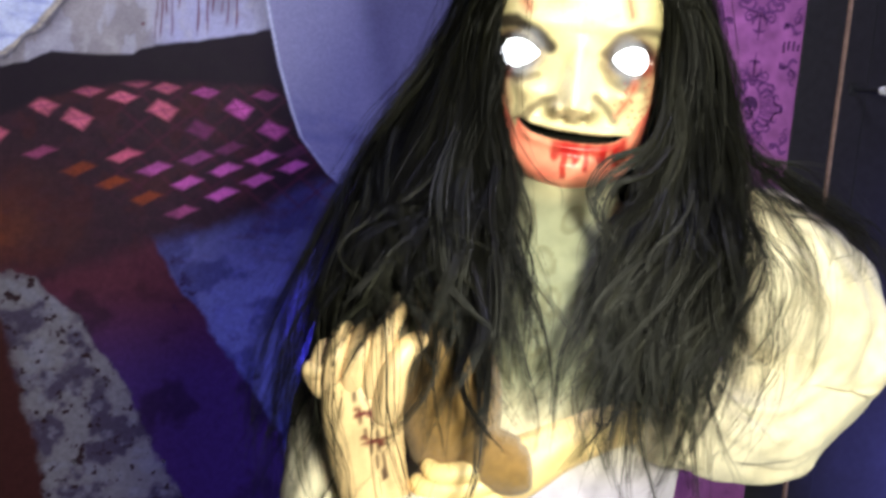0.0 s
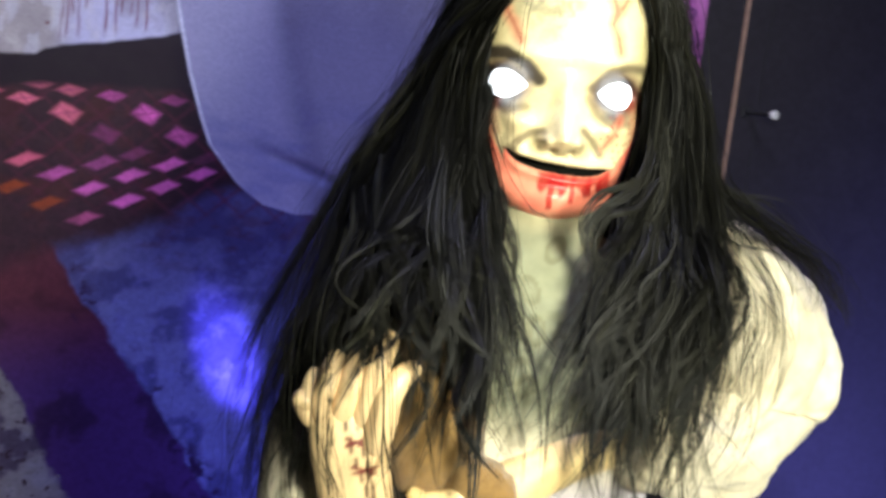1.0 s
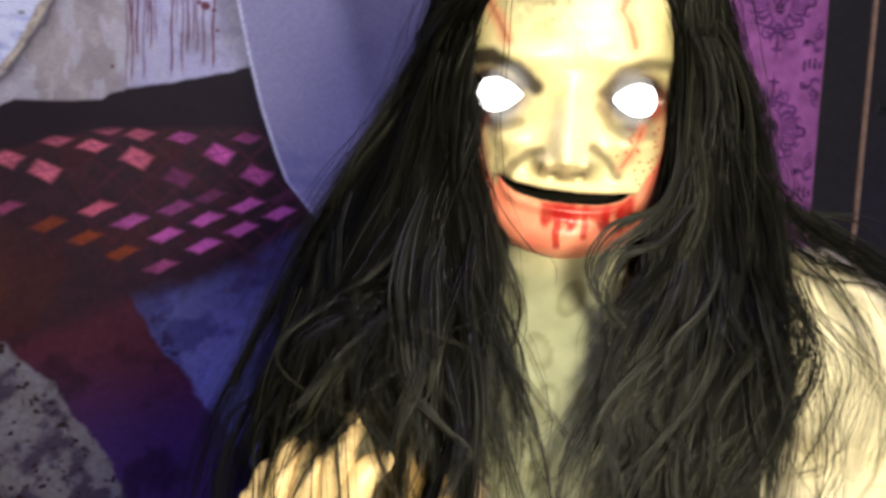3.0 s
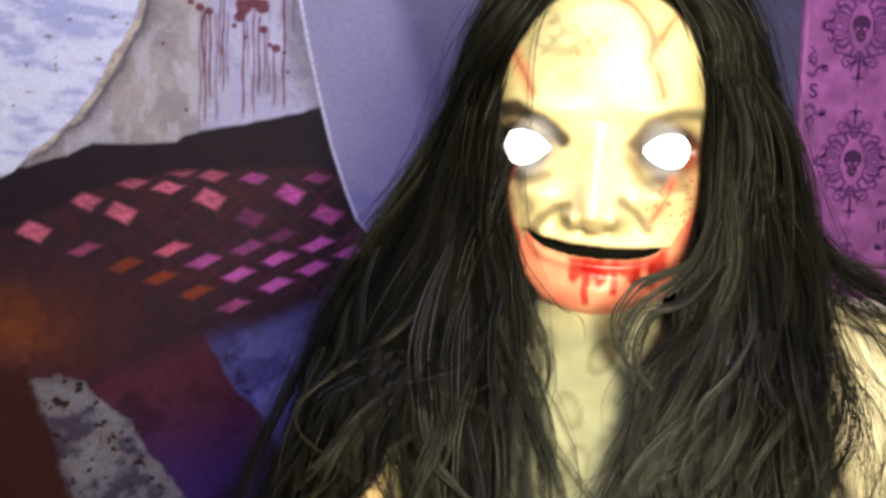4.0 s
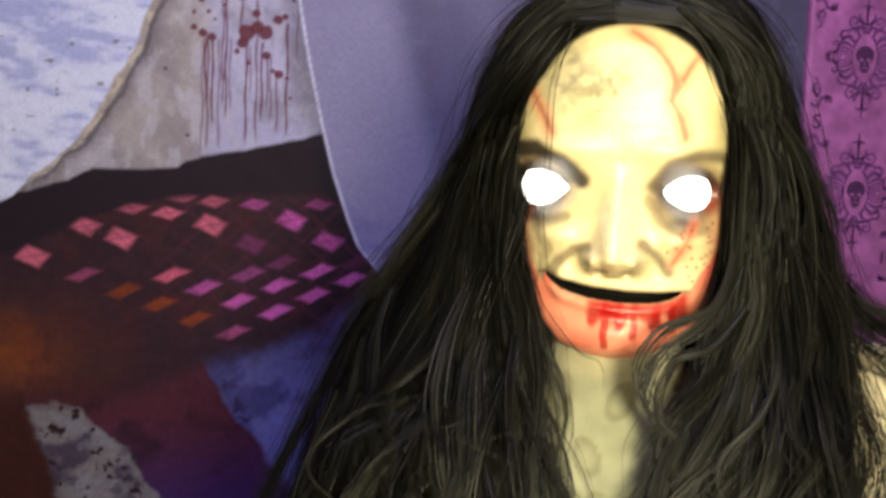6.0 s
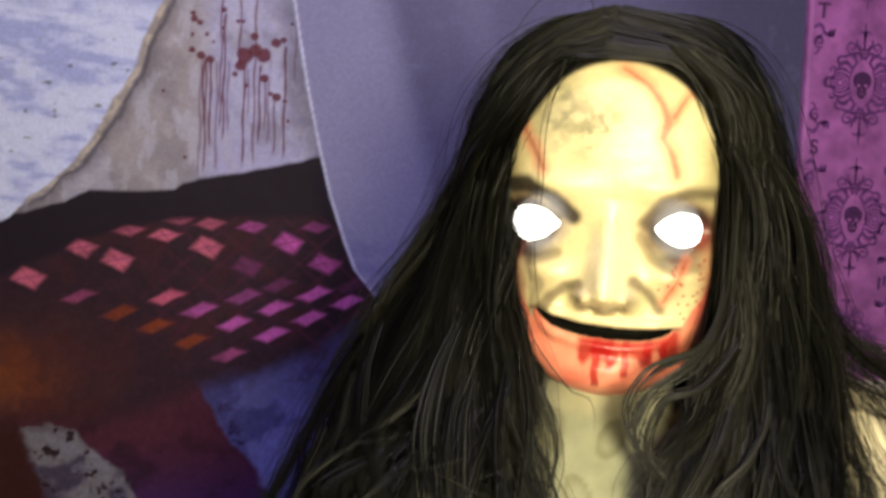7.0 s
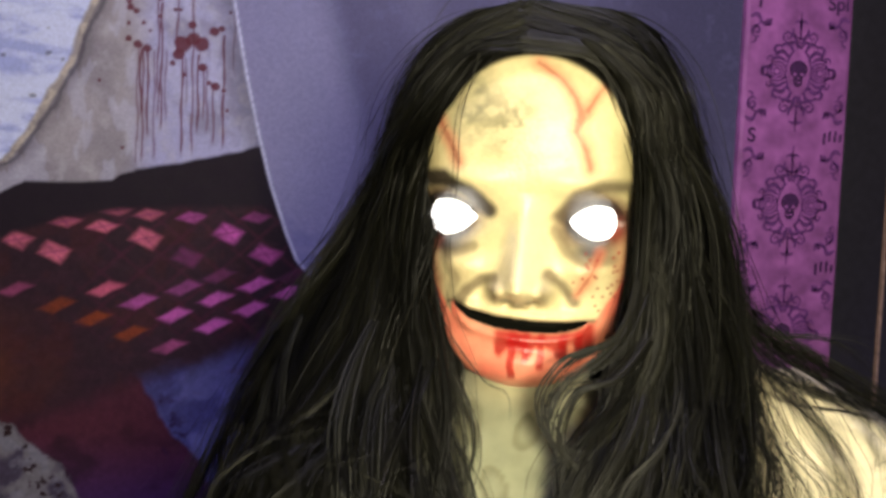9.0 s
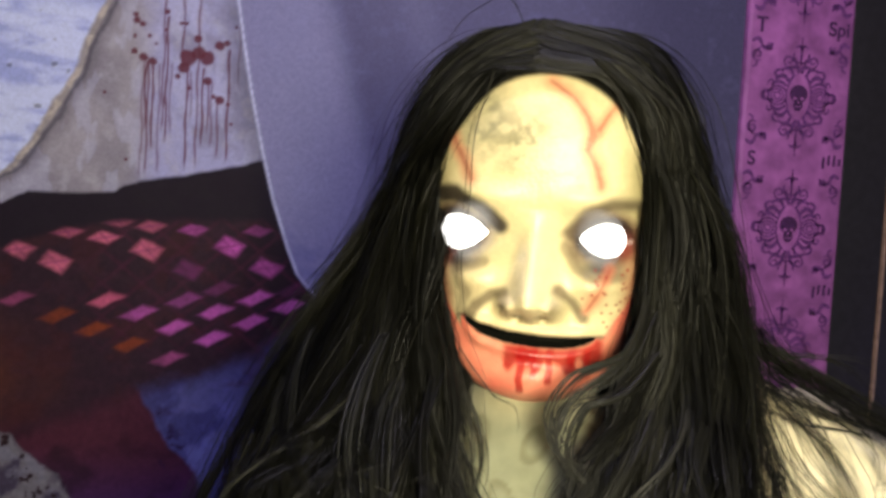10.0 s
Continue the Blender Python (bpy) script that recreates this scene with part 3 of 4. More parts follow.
def tube(points, radii, n=40, sides=28, flat=1.0, folds=0.0, seed=0, closed=True):
    """A round body along a path; radii go with the points. Returns points and faces."""
    c = spline(points, n)
    r = spline([(v, 0, 0) for v in radii], n)[:, 0]
    t = np.gradient(c, axis=0)
    t /= np.linalg.norm(t, axis=1)[:, None]
    side = np.cross(t, (0.12, 1.0, 0.05))
    side /= np.maximum(np.linalg.norm(side, axis=1), 1e-6)[:, None]
    up = np.cross(side, t)
    if closed:
        k = np.linspace(0, 1, n)
        r = r * np.sqrt(np.clip(1 - np.clip((0.10 - k) / 0.10, 0, 1) ** 2, 0.002, 1)) * np.sqrt(np.clip(1 - np.clip((k - 0.90) / 0.10, 0, 1) ** 2, 0.002, 1))
    a = np.linspace(0, 2 * math.pi, sides, endpoint=False)
    rr = r[:, None] * np.ones(sides)[None]
    if folds:
        kk, aa = np.meshgrid(np.linspace(0, 1, n), a, indexing="ij")
        ring = fbm(6 + 2 * np.cos(aa) + kk * 9, 6 + 2 * np.sin(aa) + kk * 3, 1.0, seed, 4) - 0.5
        pleat = np.sin(aa * 5 + kk * 4 + 6 * ring) * 0.25 + np.sin(kk * 26 + 7 * ring + np.cos(aa) * 2) * 0.3
        rr = rr * (1 + folds * (1.6 * ring + 0.5 * pleat))
    pts = c[:, None] + side[:, None] * (np.cos(a)[None, :, None] * rr[..., None]) + up[:, None] * (np.sin(a)[None, :, None] * rr[..., None] * flat)
    return pts.reshape(-1, 3), grid_faces(n, sides, True)


SKIN = rgb(222, 205, 160)
CREAM = rgb(218, 207, 180)


def smooth_interp(v, xs, ys, width=0.007):
    t = np.linspace(xs[0], xs[-1], 900)
    y = np.interp(t, xs, ys)
    n = max(3, int(width / (t[1] - t[0])))
    k = np.hanning(n * 2 + 1)
    y = np.convolve(np.pad(y, n, mode="reflect", reflect_type="odd"), k / k.sum(), "valid")
    return np.interp(v, t, y)


def head_shape(phi, z):
    """The head's surface; phi from the front, z the height."""
    half = smooth_interp(z, [1.414, 1.420, 1.426, 1.434, 1.446, 1.465, 1.49, 1.52, 1.55, 1.58, 1.605, 1.625, 1.640, 1.652], [0.006, 0.028, 0.041, 0.050, 0.057, 0.062, 0.067, 0.070, 0.071, 0.068, 0.060, 0.047, 0.031, 0.003])
    front = smooth_interp(z, [1.414, 1.420, 1.428, 1.438, 1.45, 1.463, 1.475, 1.50, 1.522, 1.54, 1.56, 1.58, 1.60, 1.615, 1.63, 1.642, 1.652], [-0.03, -0.010, 0.0, 0.003, 0.0, 0.001, 0.003, 0.0, -0.004, 0.003, 0.007, 0.006, 0.0, -0.008, -0.022, -0.038, -0.066])
    back = smooth_interp(z, [1.414, 1.44, 1.50, 1.58, 1.62, 1.652], [-0.06, -0.09, -0.135, -0.15, -0.135, -0.075])
    u = half * np.sin(phi)
    cs = np.cos(phi)
    f = np.where(cs >= 0, -0.07 + (front + 0.07) * np.abs(cs) ** 0.62, -0.07 + (-0.07 - back) * cs)
    w = np.clip(cs * 1.6, 0, 1)
    au = np.abs(u)
    h = smooth_interp(z, [1.468, 1.474, 1.481, 1.487, 1.50, 1.52, 1.537], [0, 0.013, 0.030, 0.029, 0.018, 0.008, 0], 0.003)
    wd = np.interp(z, [1.47, 1.482, 1.492, 1.51, 1.54], [0.013, 0.0125, 0.0105, 0.0080, 0.009])
    f = f + w * h * np.exp(-((u / wd) ** 2))
    g = lambda cu, cz, su, sz: np.exp(-(((au - cu) / su) ** 2) - (((z - cz) / sz) ** 2))
    f = f + w * (0.011 * g(0.0135, 1.479, 0.0050, 0.0052) - 0.015 * g(0.041, 1.520, 0.020, 0.0125) + 0.0065 * g(0.033, 1.5435, 0.022, 0.008) + 0.009 * g(0.042, 1.494, 0.018, 0.012))
    f = f + w * (0.004 * g(0.0, 1.435, 0.018, 0.010) - 0.003 * g(0.024, 1.476, 0.005, 0.012) - 0.007 * g(0.0075, 1.4725, 0.0035, 0.0026))
    top, low = mouth_lines(u)
    f = f + w * 0.0035 * np.exp(-(((z - top - 0.003) / 0.003) ** 2)) * step(0.045, 0.03, au)
    f = f + w * 0.004 * np.exp(-(((z - low + 0.005) / 0.004) ** 2)) * step(0.045, 0.03, au)
    f = f - w * 0.022 * step(0.0, 0.0010, np.minimum(top - z, z - low))
    return u, f


def mouth_lines(u):
    top = np.interp(u, [-0.041, -0.031, -0.014, 0.007, 0.025, 0.039], [1.4700, 1.4660, 1.4632, 1.4616, 1.4614, 1.4622])
    thick = 0.0062 * np.sqrt(np.clip(1 - np.abs((u + 0.001) / 0.040) ** 3, 0, 1))
    return top, top - thick


def face_paint(u, f, z, phi):
    """Latex skin with its painted make-up, and shade put into its colour."""
    n1, n2 = fbm(u + 1, z, 0.02, 201, 5), fbm(u + 1, z, 0.006, 211, 4)
    rag = (n1 - 0.5)
    c = np.ones((*u.shape, 3)) * SKIN
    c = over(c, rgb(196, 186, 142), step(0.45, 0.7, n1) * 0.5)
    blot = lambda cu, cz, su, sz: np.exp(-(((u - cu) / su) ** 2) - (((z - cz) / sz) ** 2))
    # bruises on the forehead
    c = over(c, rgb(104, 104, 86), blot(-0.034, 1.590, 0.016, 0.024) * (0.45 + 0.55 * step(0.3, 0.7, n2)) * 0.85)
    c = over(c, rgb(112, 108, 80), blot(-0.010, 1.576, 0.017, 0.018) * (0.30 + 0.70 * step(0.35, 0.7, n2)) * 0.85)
    # shade painted into the skin: cheek sides, upper forehead, cheek hollows
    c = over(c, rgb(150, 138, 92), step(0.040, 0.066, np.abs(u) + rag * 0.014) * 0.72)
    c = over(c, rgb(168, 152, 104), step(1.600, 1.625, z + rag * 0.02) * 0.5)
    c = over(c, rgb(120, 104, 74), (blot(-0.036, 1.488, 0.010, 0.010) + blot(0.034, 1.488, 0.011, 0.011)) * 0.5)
    # dark paint round the eyes
    for s, cu in ((-1, -0.048), (1, 0.041)):
        d = np.hypot((u - cu) / 0.0185, (z - 1.521) / 0.0150) + rag * 0.5
        c = over(c, rgb(104, 80, 60), step(1.5, 0.95, d) * 0.85)
        c = over(c, rgb(26, 20, 20), step(1.12, 0.80, d) * 0.95)
        c = over(c, rgb(58, 56, 56), blot(cu - 0.001, 1.5035, 0.013, 0.0055) * 0.95)
        c = over(c, rgb(150, 70, 50), blot(cu + s * 0.012, 1.515, 0.006, 0.008) * 0.4)
    brow_l = seg_dist(u, z, [(-0.067, 1.543), (-0.050, 1.5440), (-0.034, 1.536), (-0.022, 1.525)]) + rag * 0.004
    c = over(c, rgb(44, 36, 32), step(0.0075, 0.0020, brow_l) * 0.96)
    brow_r = seg_dist(u, z, [(0.021, 1.524), (0.030, 1.535), (0.044, 1.542), (0.064, 1.5425)]) + rag * 0.004
    c = over(c, rgb(70, 58, 46), step(0.0075, 0.001, brow_r) * 0.8)
    # creases beside the nose and the mouth, their shading painted in
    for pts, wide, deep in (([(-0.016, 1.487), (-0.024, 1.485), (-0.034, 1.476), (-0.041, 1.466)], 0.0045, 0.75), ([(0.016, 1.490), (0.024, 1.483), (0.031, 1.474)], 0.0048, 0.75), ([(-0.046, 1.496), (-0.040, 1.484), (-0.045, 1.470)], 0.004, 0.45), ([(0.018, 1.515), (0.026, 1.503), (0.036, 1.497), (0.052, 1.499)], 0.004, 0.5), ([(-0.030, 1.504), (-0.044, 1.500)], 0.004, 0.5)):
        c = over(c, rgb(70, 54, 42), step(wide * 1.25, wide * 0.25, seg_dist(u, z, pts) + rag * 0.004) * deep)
    # painted shade at the nostrils, below the nose and on its wings
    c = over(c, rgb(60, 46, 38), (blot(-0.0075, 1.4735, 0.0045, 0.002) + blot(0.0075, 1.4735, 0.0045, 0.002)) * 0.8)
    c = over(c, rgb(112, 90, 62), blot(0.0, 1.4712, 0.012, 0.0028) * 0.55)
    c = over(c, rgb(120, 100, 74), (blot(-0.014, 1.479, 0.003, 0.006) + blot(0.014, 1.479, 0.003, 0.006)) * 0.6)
    # red paint from the mouth down and along the cheeks
    top, low = mouth_lines(u)
    lowered = np.where(np.abs(u) < 0.043, low + 0.001, 1.463 + (np.abs(u) - 0.043) * 1.5)
    c = over(c, rgb(232, 112, 94), step(-0.001, 0.003, lowered - z + rag * 0.004) * (0.82 + 0.4 * rag))
    c = over(c, rgb(170, 52, 44), step(0.046, 0.060, np.abs(u - 0.002) + rag * 0.008) * step(1.535, 1.48, z) * 0.75)
    wet = step(0.0, 0.003, lowered - z - 0.001) * step(-0.018, -0.013, u + rag * 0.006) * step(0.046, 0.041, u) * step(1.4415, 1.447, z + 0.010 * (vnoise(u / 0.006, u * 0, 221) - 0.5) + rag * 0.006)
    c = over(c, rgb(150, 16, 16), wet * (0.85 + 0.5 * rag))
    for cu, end, wide in ((-0.004, 1.4265, 0.0030), (0.004, 1.437, 0.0024), (0.013, 1.4335, 0.0028), (0.026, 1.440, 0.0032), (0.035, 1.437, 0.0028)):
        c = over(c, rgb(158, 18, 18), step(wide, wide * 0.5, np.abs(u - cu + 0.0004 * np.sin(z * 500))) * step(end - 0.002, end + 0.002, z) * step(1.458, 1.452, z) * 0.85)
    # mouth and thin dark lips
    inside = np.minimum(top - z, z - low)
    c = over(c, rgb(70, 34, 32), step(-0.0022, -0.0004, inside) * step(0.047, 0.042, np.abs(u)) * 0.7)
    c = over(c, rgb(10, 7, 7), step(-0.0004, 0.0006, inside))
    # scars
    for pts, wide in (([(0.004, 1.613), (0.018, 1.604), (0.027, 1.593), (0.031, 1.582), (0.028, 1.573), (0.034, 1.563), (0.037, 1.552)], 0.0032), ([(0.048, 1.606), (0.040, 1.597), (0.034, 1.586)], 0.0028), ([(-0.054, 1.578), (-0.046, 1.564), (-0.040, 1.553)], 0.0030), ([(0.045, 1.503), (0.040, 1.490), (0.033, 1.479)], 0.0024)):
        d = seg_dist(u, z, pts) + rag * 0.006
        c = over(c, rgb(202, 112, 84), step(wide * 2.6, wide * 0.4, d) * 0.55)
        c = over(c, rgb(140, 56, 44), step(wide * 0.8, wide * 0.1, d) * 0.55)
    for k in range(26):
        cu, cz = 0.030 + 0.028 * random.random(), 1.468 + 0.036 * random.random()
        c = over(c, rgb(140, 40, 34), step(0.0011, 0.0006, np.hypot(u - cu, z - cz)) * 0.8)
    return c


def add_head(b):
    t = np.linspace(-1, 1, 400)
    phis = math.pi * np.sign(t) * np.abs(t) ** 1.45
    zs = np.linspace(1.414, 1.652, 330)
    phi, z = np.meshgrid(phis, zs)
    u, f = head_shape(phi, z)
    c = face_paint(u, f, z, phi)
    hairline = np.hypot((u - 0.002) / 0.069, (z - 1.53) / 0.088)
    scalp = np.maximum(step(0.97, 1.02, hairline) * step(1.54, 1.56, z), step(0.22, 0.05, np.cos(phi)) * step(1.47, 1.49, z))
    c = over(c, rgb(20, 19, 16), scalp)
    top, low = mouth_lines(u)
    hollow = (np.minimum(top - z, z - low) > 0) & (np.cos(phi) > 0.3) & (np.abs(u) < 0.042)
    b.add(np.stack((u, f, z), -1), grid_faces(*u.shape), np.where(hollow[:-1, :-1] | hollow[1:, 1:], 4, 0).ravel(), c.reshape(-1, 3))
    # lit eyes, pointed at the inner corner
    for s, cu in ((-1, -0.0475), (1, 0.041)):
        k, a = np.meshgrid(np.linspace(0, 1, 14), np.linspace(0, 2 * math.pi, 40, endpoint=False), indexing="ij")
        x, y = k * np.cos(a), k * np.sin(a)
        inner = np.clip(-x * s, 0, 1)
        eu = cu + x * (0.0130 if s < 0 else 0.0124) - s * 0.0042 * inner ** 2
        ez = 1.5205 + y * 0.0122 * (1 - 0.60 * inner ** 2)
        hu, hf = head_shape(np.arcsin(np.clip(cu / 0.068, -1, 1)), np.array(1.5205))
        ef = hf + 0.0050 + 0.0090 * np.sqrt(np.clip(1 - 0.9 * k ** 2, 0, 1)) - np.abs(eu - cu) * 0.12 - (np.abs(eu) - abs(cu)) * 0.28
        b.add(np.stack((eu, ef, ez), -1), grid_faces(14, 40, True), 3, (1, 1, 1))


def stain(pts, base, seed, amount=0.5):
    u, z = pts[:, 0] + pts[:, 1] * 0.7 + 2, pts[:, 2] + pts[:, 1] * 0.3
    c = np.ones((len(pts), 3)) * base
    c = over(c, rgb(178, 160, 116), step(0.45, 0.75, fbm(u, z, 0.06, seed, 5)) * amount)
    return over(c, rgb(150, 138, 104), step(0.55, 0.75, fbm(u, z, 0.018, seed + 7, 4)) * amount * 0.6)


def add_body(b):
    # torso and long gown
    rows = [(1.445, 0.040, 0.040, -0.062), (1.425, 0.041, 0.042, -0.060), (1.405, 0.050, 0.048, -0.058), (1.388, 0.092, 0.060, -0.060), (1.36, 0.125, 0.070, -0.060), (1.32, 0.135, 0.080, -0.060), (1.26, 0.130, 0.086, -0.060), (1.19, 0.118, 0.088, -0.060), (1.10, 0.118, 0.095, -0.060), (0.95, 0.140, 0.115, -0.060), (0.7, 0.175, 0.145, -0.060), (0.4, 0.205, 0.175, -0.060), (0.05, 0.235, 0.200, -0.060), (0.0, 0.225, 0.19, -0.060)]
    table = spline([r[:3] for r in rows], 420)
    a = np.linspace(0, 2 * math.pi, 260, endpoint=False)
    z, ang = table[:, 0][:, None] * np.ones(260), np.ones(420)[:, None] * a
    fold = (0.007 * np.sin(ang * 17 + 3 * np.sin(ang * 3)) + 0.006 * np.sin(ang * 9 + z * 3)) * step(1.26, 0.9, z) + 0.004 * (fbm(ang * 3, z * 30, 1.0, 301, 4) - 0.5) * 2 * step(1.42, 1.36, z)
    u = (table[:, 1][:, None] + fold) * np.cos(ang)
    f = -0.060 + (table[:, 2][:, None] + fold) * np.sin(ang)
    pts = np.stack((u, f, z), -1).reshape(-1, 3)
    c = stain(pts, CREAM, 311, 0.5)
    chest = step(1.22, 1.28, pts[:, 2]) * step(1.44, 1.40, pts[:, 2])
    c = over(c, rgb(118, 122, 98), chest * 0.90)
    draw = np.random.RandomState(331)
    for k in range(46):
        cu, cz, turn = draw.uniform(-0.07, 0.08), draw.uniform(1.25, 1.40), draw.uniform(-0.9, 0.9)
        du, dz = pts[:, 0] - cu, pts[:, 2] - cz
        d = np.hypot((du * math.cos(turn) + dz * math.sin(turn)) / 0.0075, (dz * math.cos(turn) - du * math.sin(turn)) / 0.0115)
        c = over(c, rgb(96, 92, 66), chest * step(1.15, 0.95, d) * step(0.35, 0.85, d) * 0.55)
    c = over(c, rgb(150, 144, 112), step(1.40, 1.42, pts[:, 2]) * 0.9)
    # violet light from below put into the lower gown's colour
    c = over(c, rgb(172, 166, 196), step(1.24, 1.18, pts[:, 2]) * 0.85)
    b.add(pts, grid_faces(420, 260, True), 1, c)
    # puffed sleeve and bent arm on one side
    pts, faces = tube([(0.075, -0.080, 1.392), (0.130, -0.098, 1.385), (0.190, -0.120, 1.352), (0.226, -0.145, 1.305), (0.222, -0.150, 1.255), (0.175, -0.095, 1.222), (0.110, -0.025, 1.236), (0.065, 0.004, 1.245)], [0.022, 0.045, 0.058, 0.070, 0.068, 0.050, 0.036, 0.030], 110, 90, folds=0.24, seed=341)
    b.add(pts, faces, 1, stain(pts, CREAM, 351, 0.55))
    tan = rgb(224, 196, 138)
    pts, faces = tube([(0.085, -0.008, 1.246), (0.050, 0.010, 1.240), (0.014, 0.026, 1.222), (-0.020, 0.040, 1.203), (-0.040, 0.044, 1.195)], [0.022, 0.021, 0.020, 0.024, 0.018], 40, 30, flat=0.8)
    b.add(pts, faces, 0, stain(pts, tan, 361, 0.4))
    for n, (dz, reach) in enumerate(((0.016, 0.086), (0.003, 0.094), (-0.010, 0.090), (-0.020, 0.078))):
        pts, faces = tube([(-0.025, 0.050, 1.198 + dz), (-0.050, 0.060, 1.190 + dz), (-reach + 0.012, 0.062, 1.186 + dz), (-reach, 0.050, 1.190 + dz)], [0.0095, 0.0095, 0.0085, 0.006], 26, 18)
        b.add(pts, faces, 0, stain(pts, tan, 371 + n, 0.4))
    # the other arm: sleeve from the shoulder to the elbow, a wide cuff, then a raised half-closed hand
    pts, faces = tube([(-0.085, -0.065, 1.390), (-0.122, -0.060, 1.36), (-0.150, -0.045, 1.29), (-0.158, -0.02, 1.20), (-0.158, 0.005, 1.12), (-0.150, 0.02, 1.05)], [0.025, 0.042, 0.046, 0.048, 0.052, 0.050], 90, 64, folds=0.15, seed=381)
    b.add(pts, faces, 1, stain(pts, CREAM, 391, 0.35))
    pts, faces = tube([(-0.150, 0.005, 1.045), (-0.138, 0.035, 1.070), (-0.118, 0.055, 1.105), (-0.112, 0.064, 1.142), (-0.110, 0.066, 1.168), (-0.112, 0.066, 1.182)], [0.045, 0.056, 0.058, 0.054, 0.046, 0.032], 80, 72, folds=0.16, seed=385)
    b.add(pts, faces, 1, stain(pts, rgb(240, 236, 226), 395, 0.1))
    raised = 0.017
    pale = rgb(214, 184, 138)
    pts, faces = tube([(-0.112, 0.060, 1.130), (-0.122, 0.062, 1.168), (-0.130, 0.064, 1.200), (-0.137, 0.064, 1.238), (-0.142, 0.058, 1.270)], [0.027, 0.027, 0.029, 0.031, 0.026], 90, 64, flat=0.66)
    c = stain(pts, pale, 401, 0.35)
    front = step(0.05, 0.060, pts[:, 1])
    for line in ([(-0.146, 1.266), (-0.130, 1.222), (-0.112, 1.182)], [(-0.135, 1.264), (-0.121, 1.220), (-0.110, 1.184)]):
        c = over(c, rgb(58, 26, 20), step(0.0016, 0.0007, seg_dist(pts[:, 0], pts[:, 2], line)) * front * 0.9)
    for cu, cz in ((-0.130, 1.232), (-0.122, 1.211)):
        for line in ([(cu - 0.008, cz + 0.003), (cu + 0.008, cz - 0.002)], [(cu - 0.006, cz - 0.002), (cu + 0.009, cz + 0.003)]):
            c = over(c, rgb(92, 14, 14), step(0.0022, 0.0010, seg_dist(pts[:, 0], pts[:, 2], line)) * front * 0.9)
    b.add(pts + (0, 0, raised), faces, 0, c)
    for n, (cu, top, lean, thick) in enumerate(((-0.172, 1.276, 0.006, 0.0074), (-0.158, 1.290, 0.006, 0.0084), (-0.141, 1.294, 0.006, 0.0088), (-0.125, 1.308, 0.010, 0.0092))):
        pts, faces = tube([(cu * 0.7 - 0.042, 0.068, 1.236), (cu, 0.078, 1.258), (cu + lean * 0.6, 0.080, top - 0.016), (cu + lean, 0.066, top - 0.002), (cu + lean, 0.048, top - 0.008)], [thick, thick * 1.05, thick, thick * 0.9, thick * 0.6], 34, 20)
        b.add(pts + (0, 0, raised), faces, 0, stain(pts, pale, 421 + n, 0.3))
    pts, faces = tube([(-0.118, 0.070, 1.222), (-0.113, 0.080, 1.248), (-0.110, 0.084, 1.268), (-0.102, 0.080, 1.284), (-0.090, 0.070, 1.292)], [0.012, 0.0120, 0.0105, 0.009, 0.006], 34, 20)
    b.add(pts + (0, 0, raised), faces, 0, stain(pts, pale, 431, 0.3))


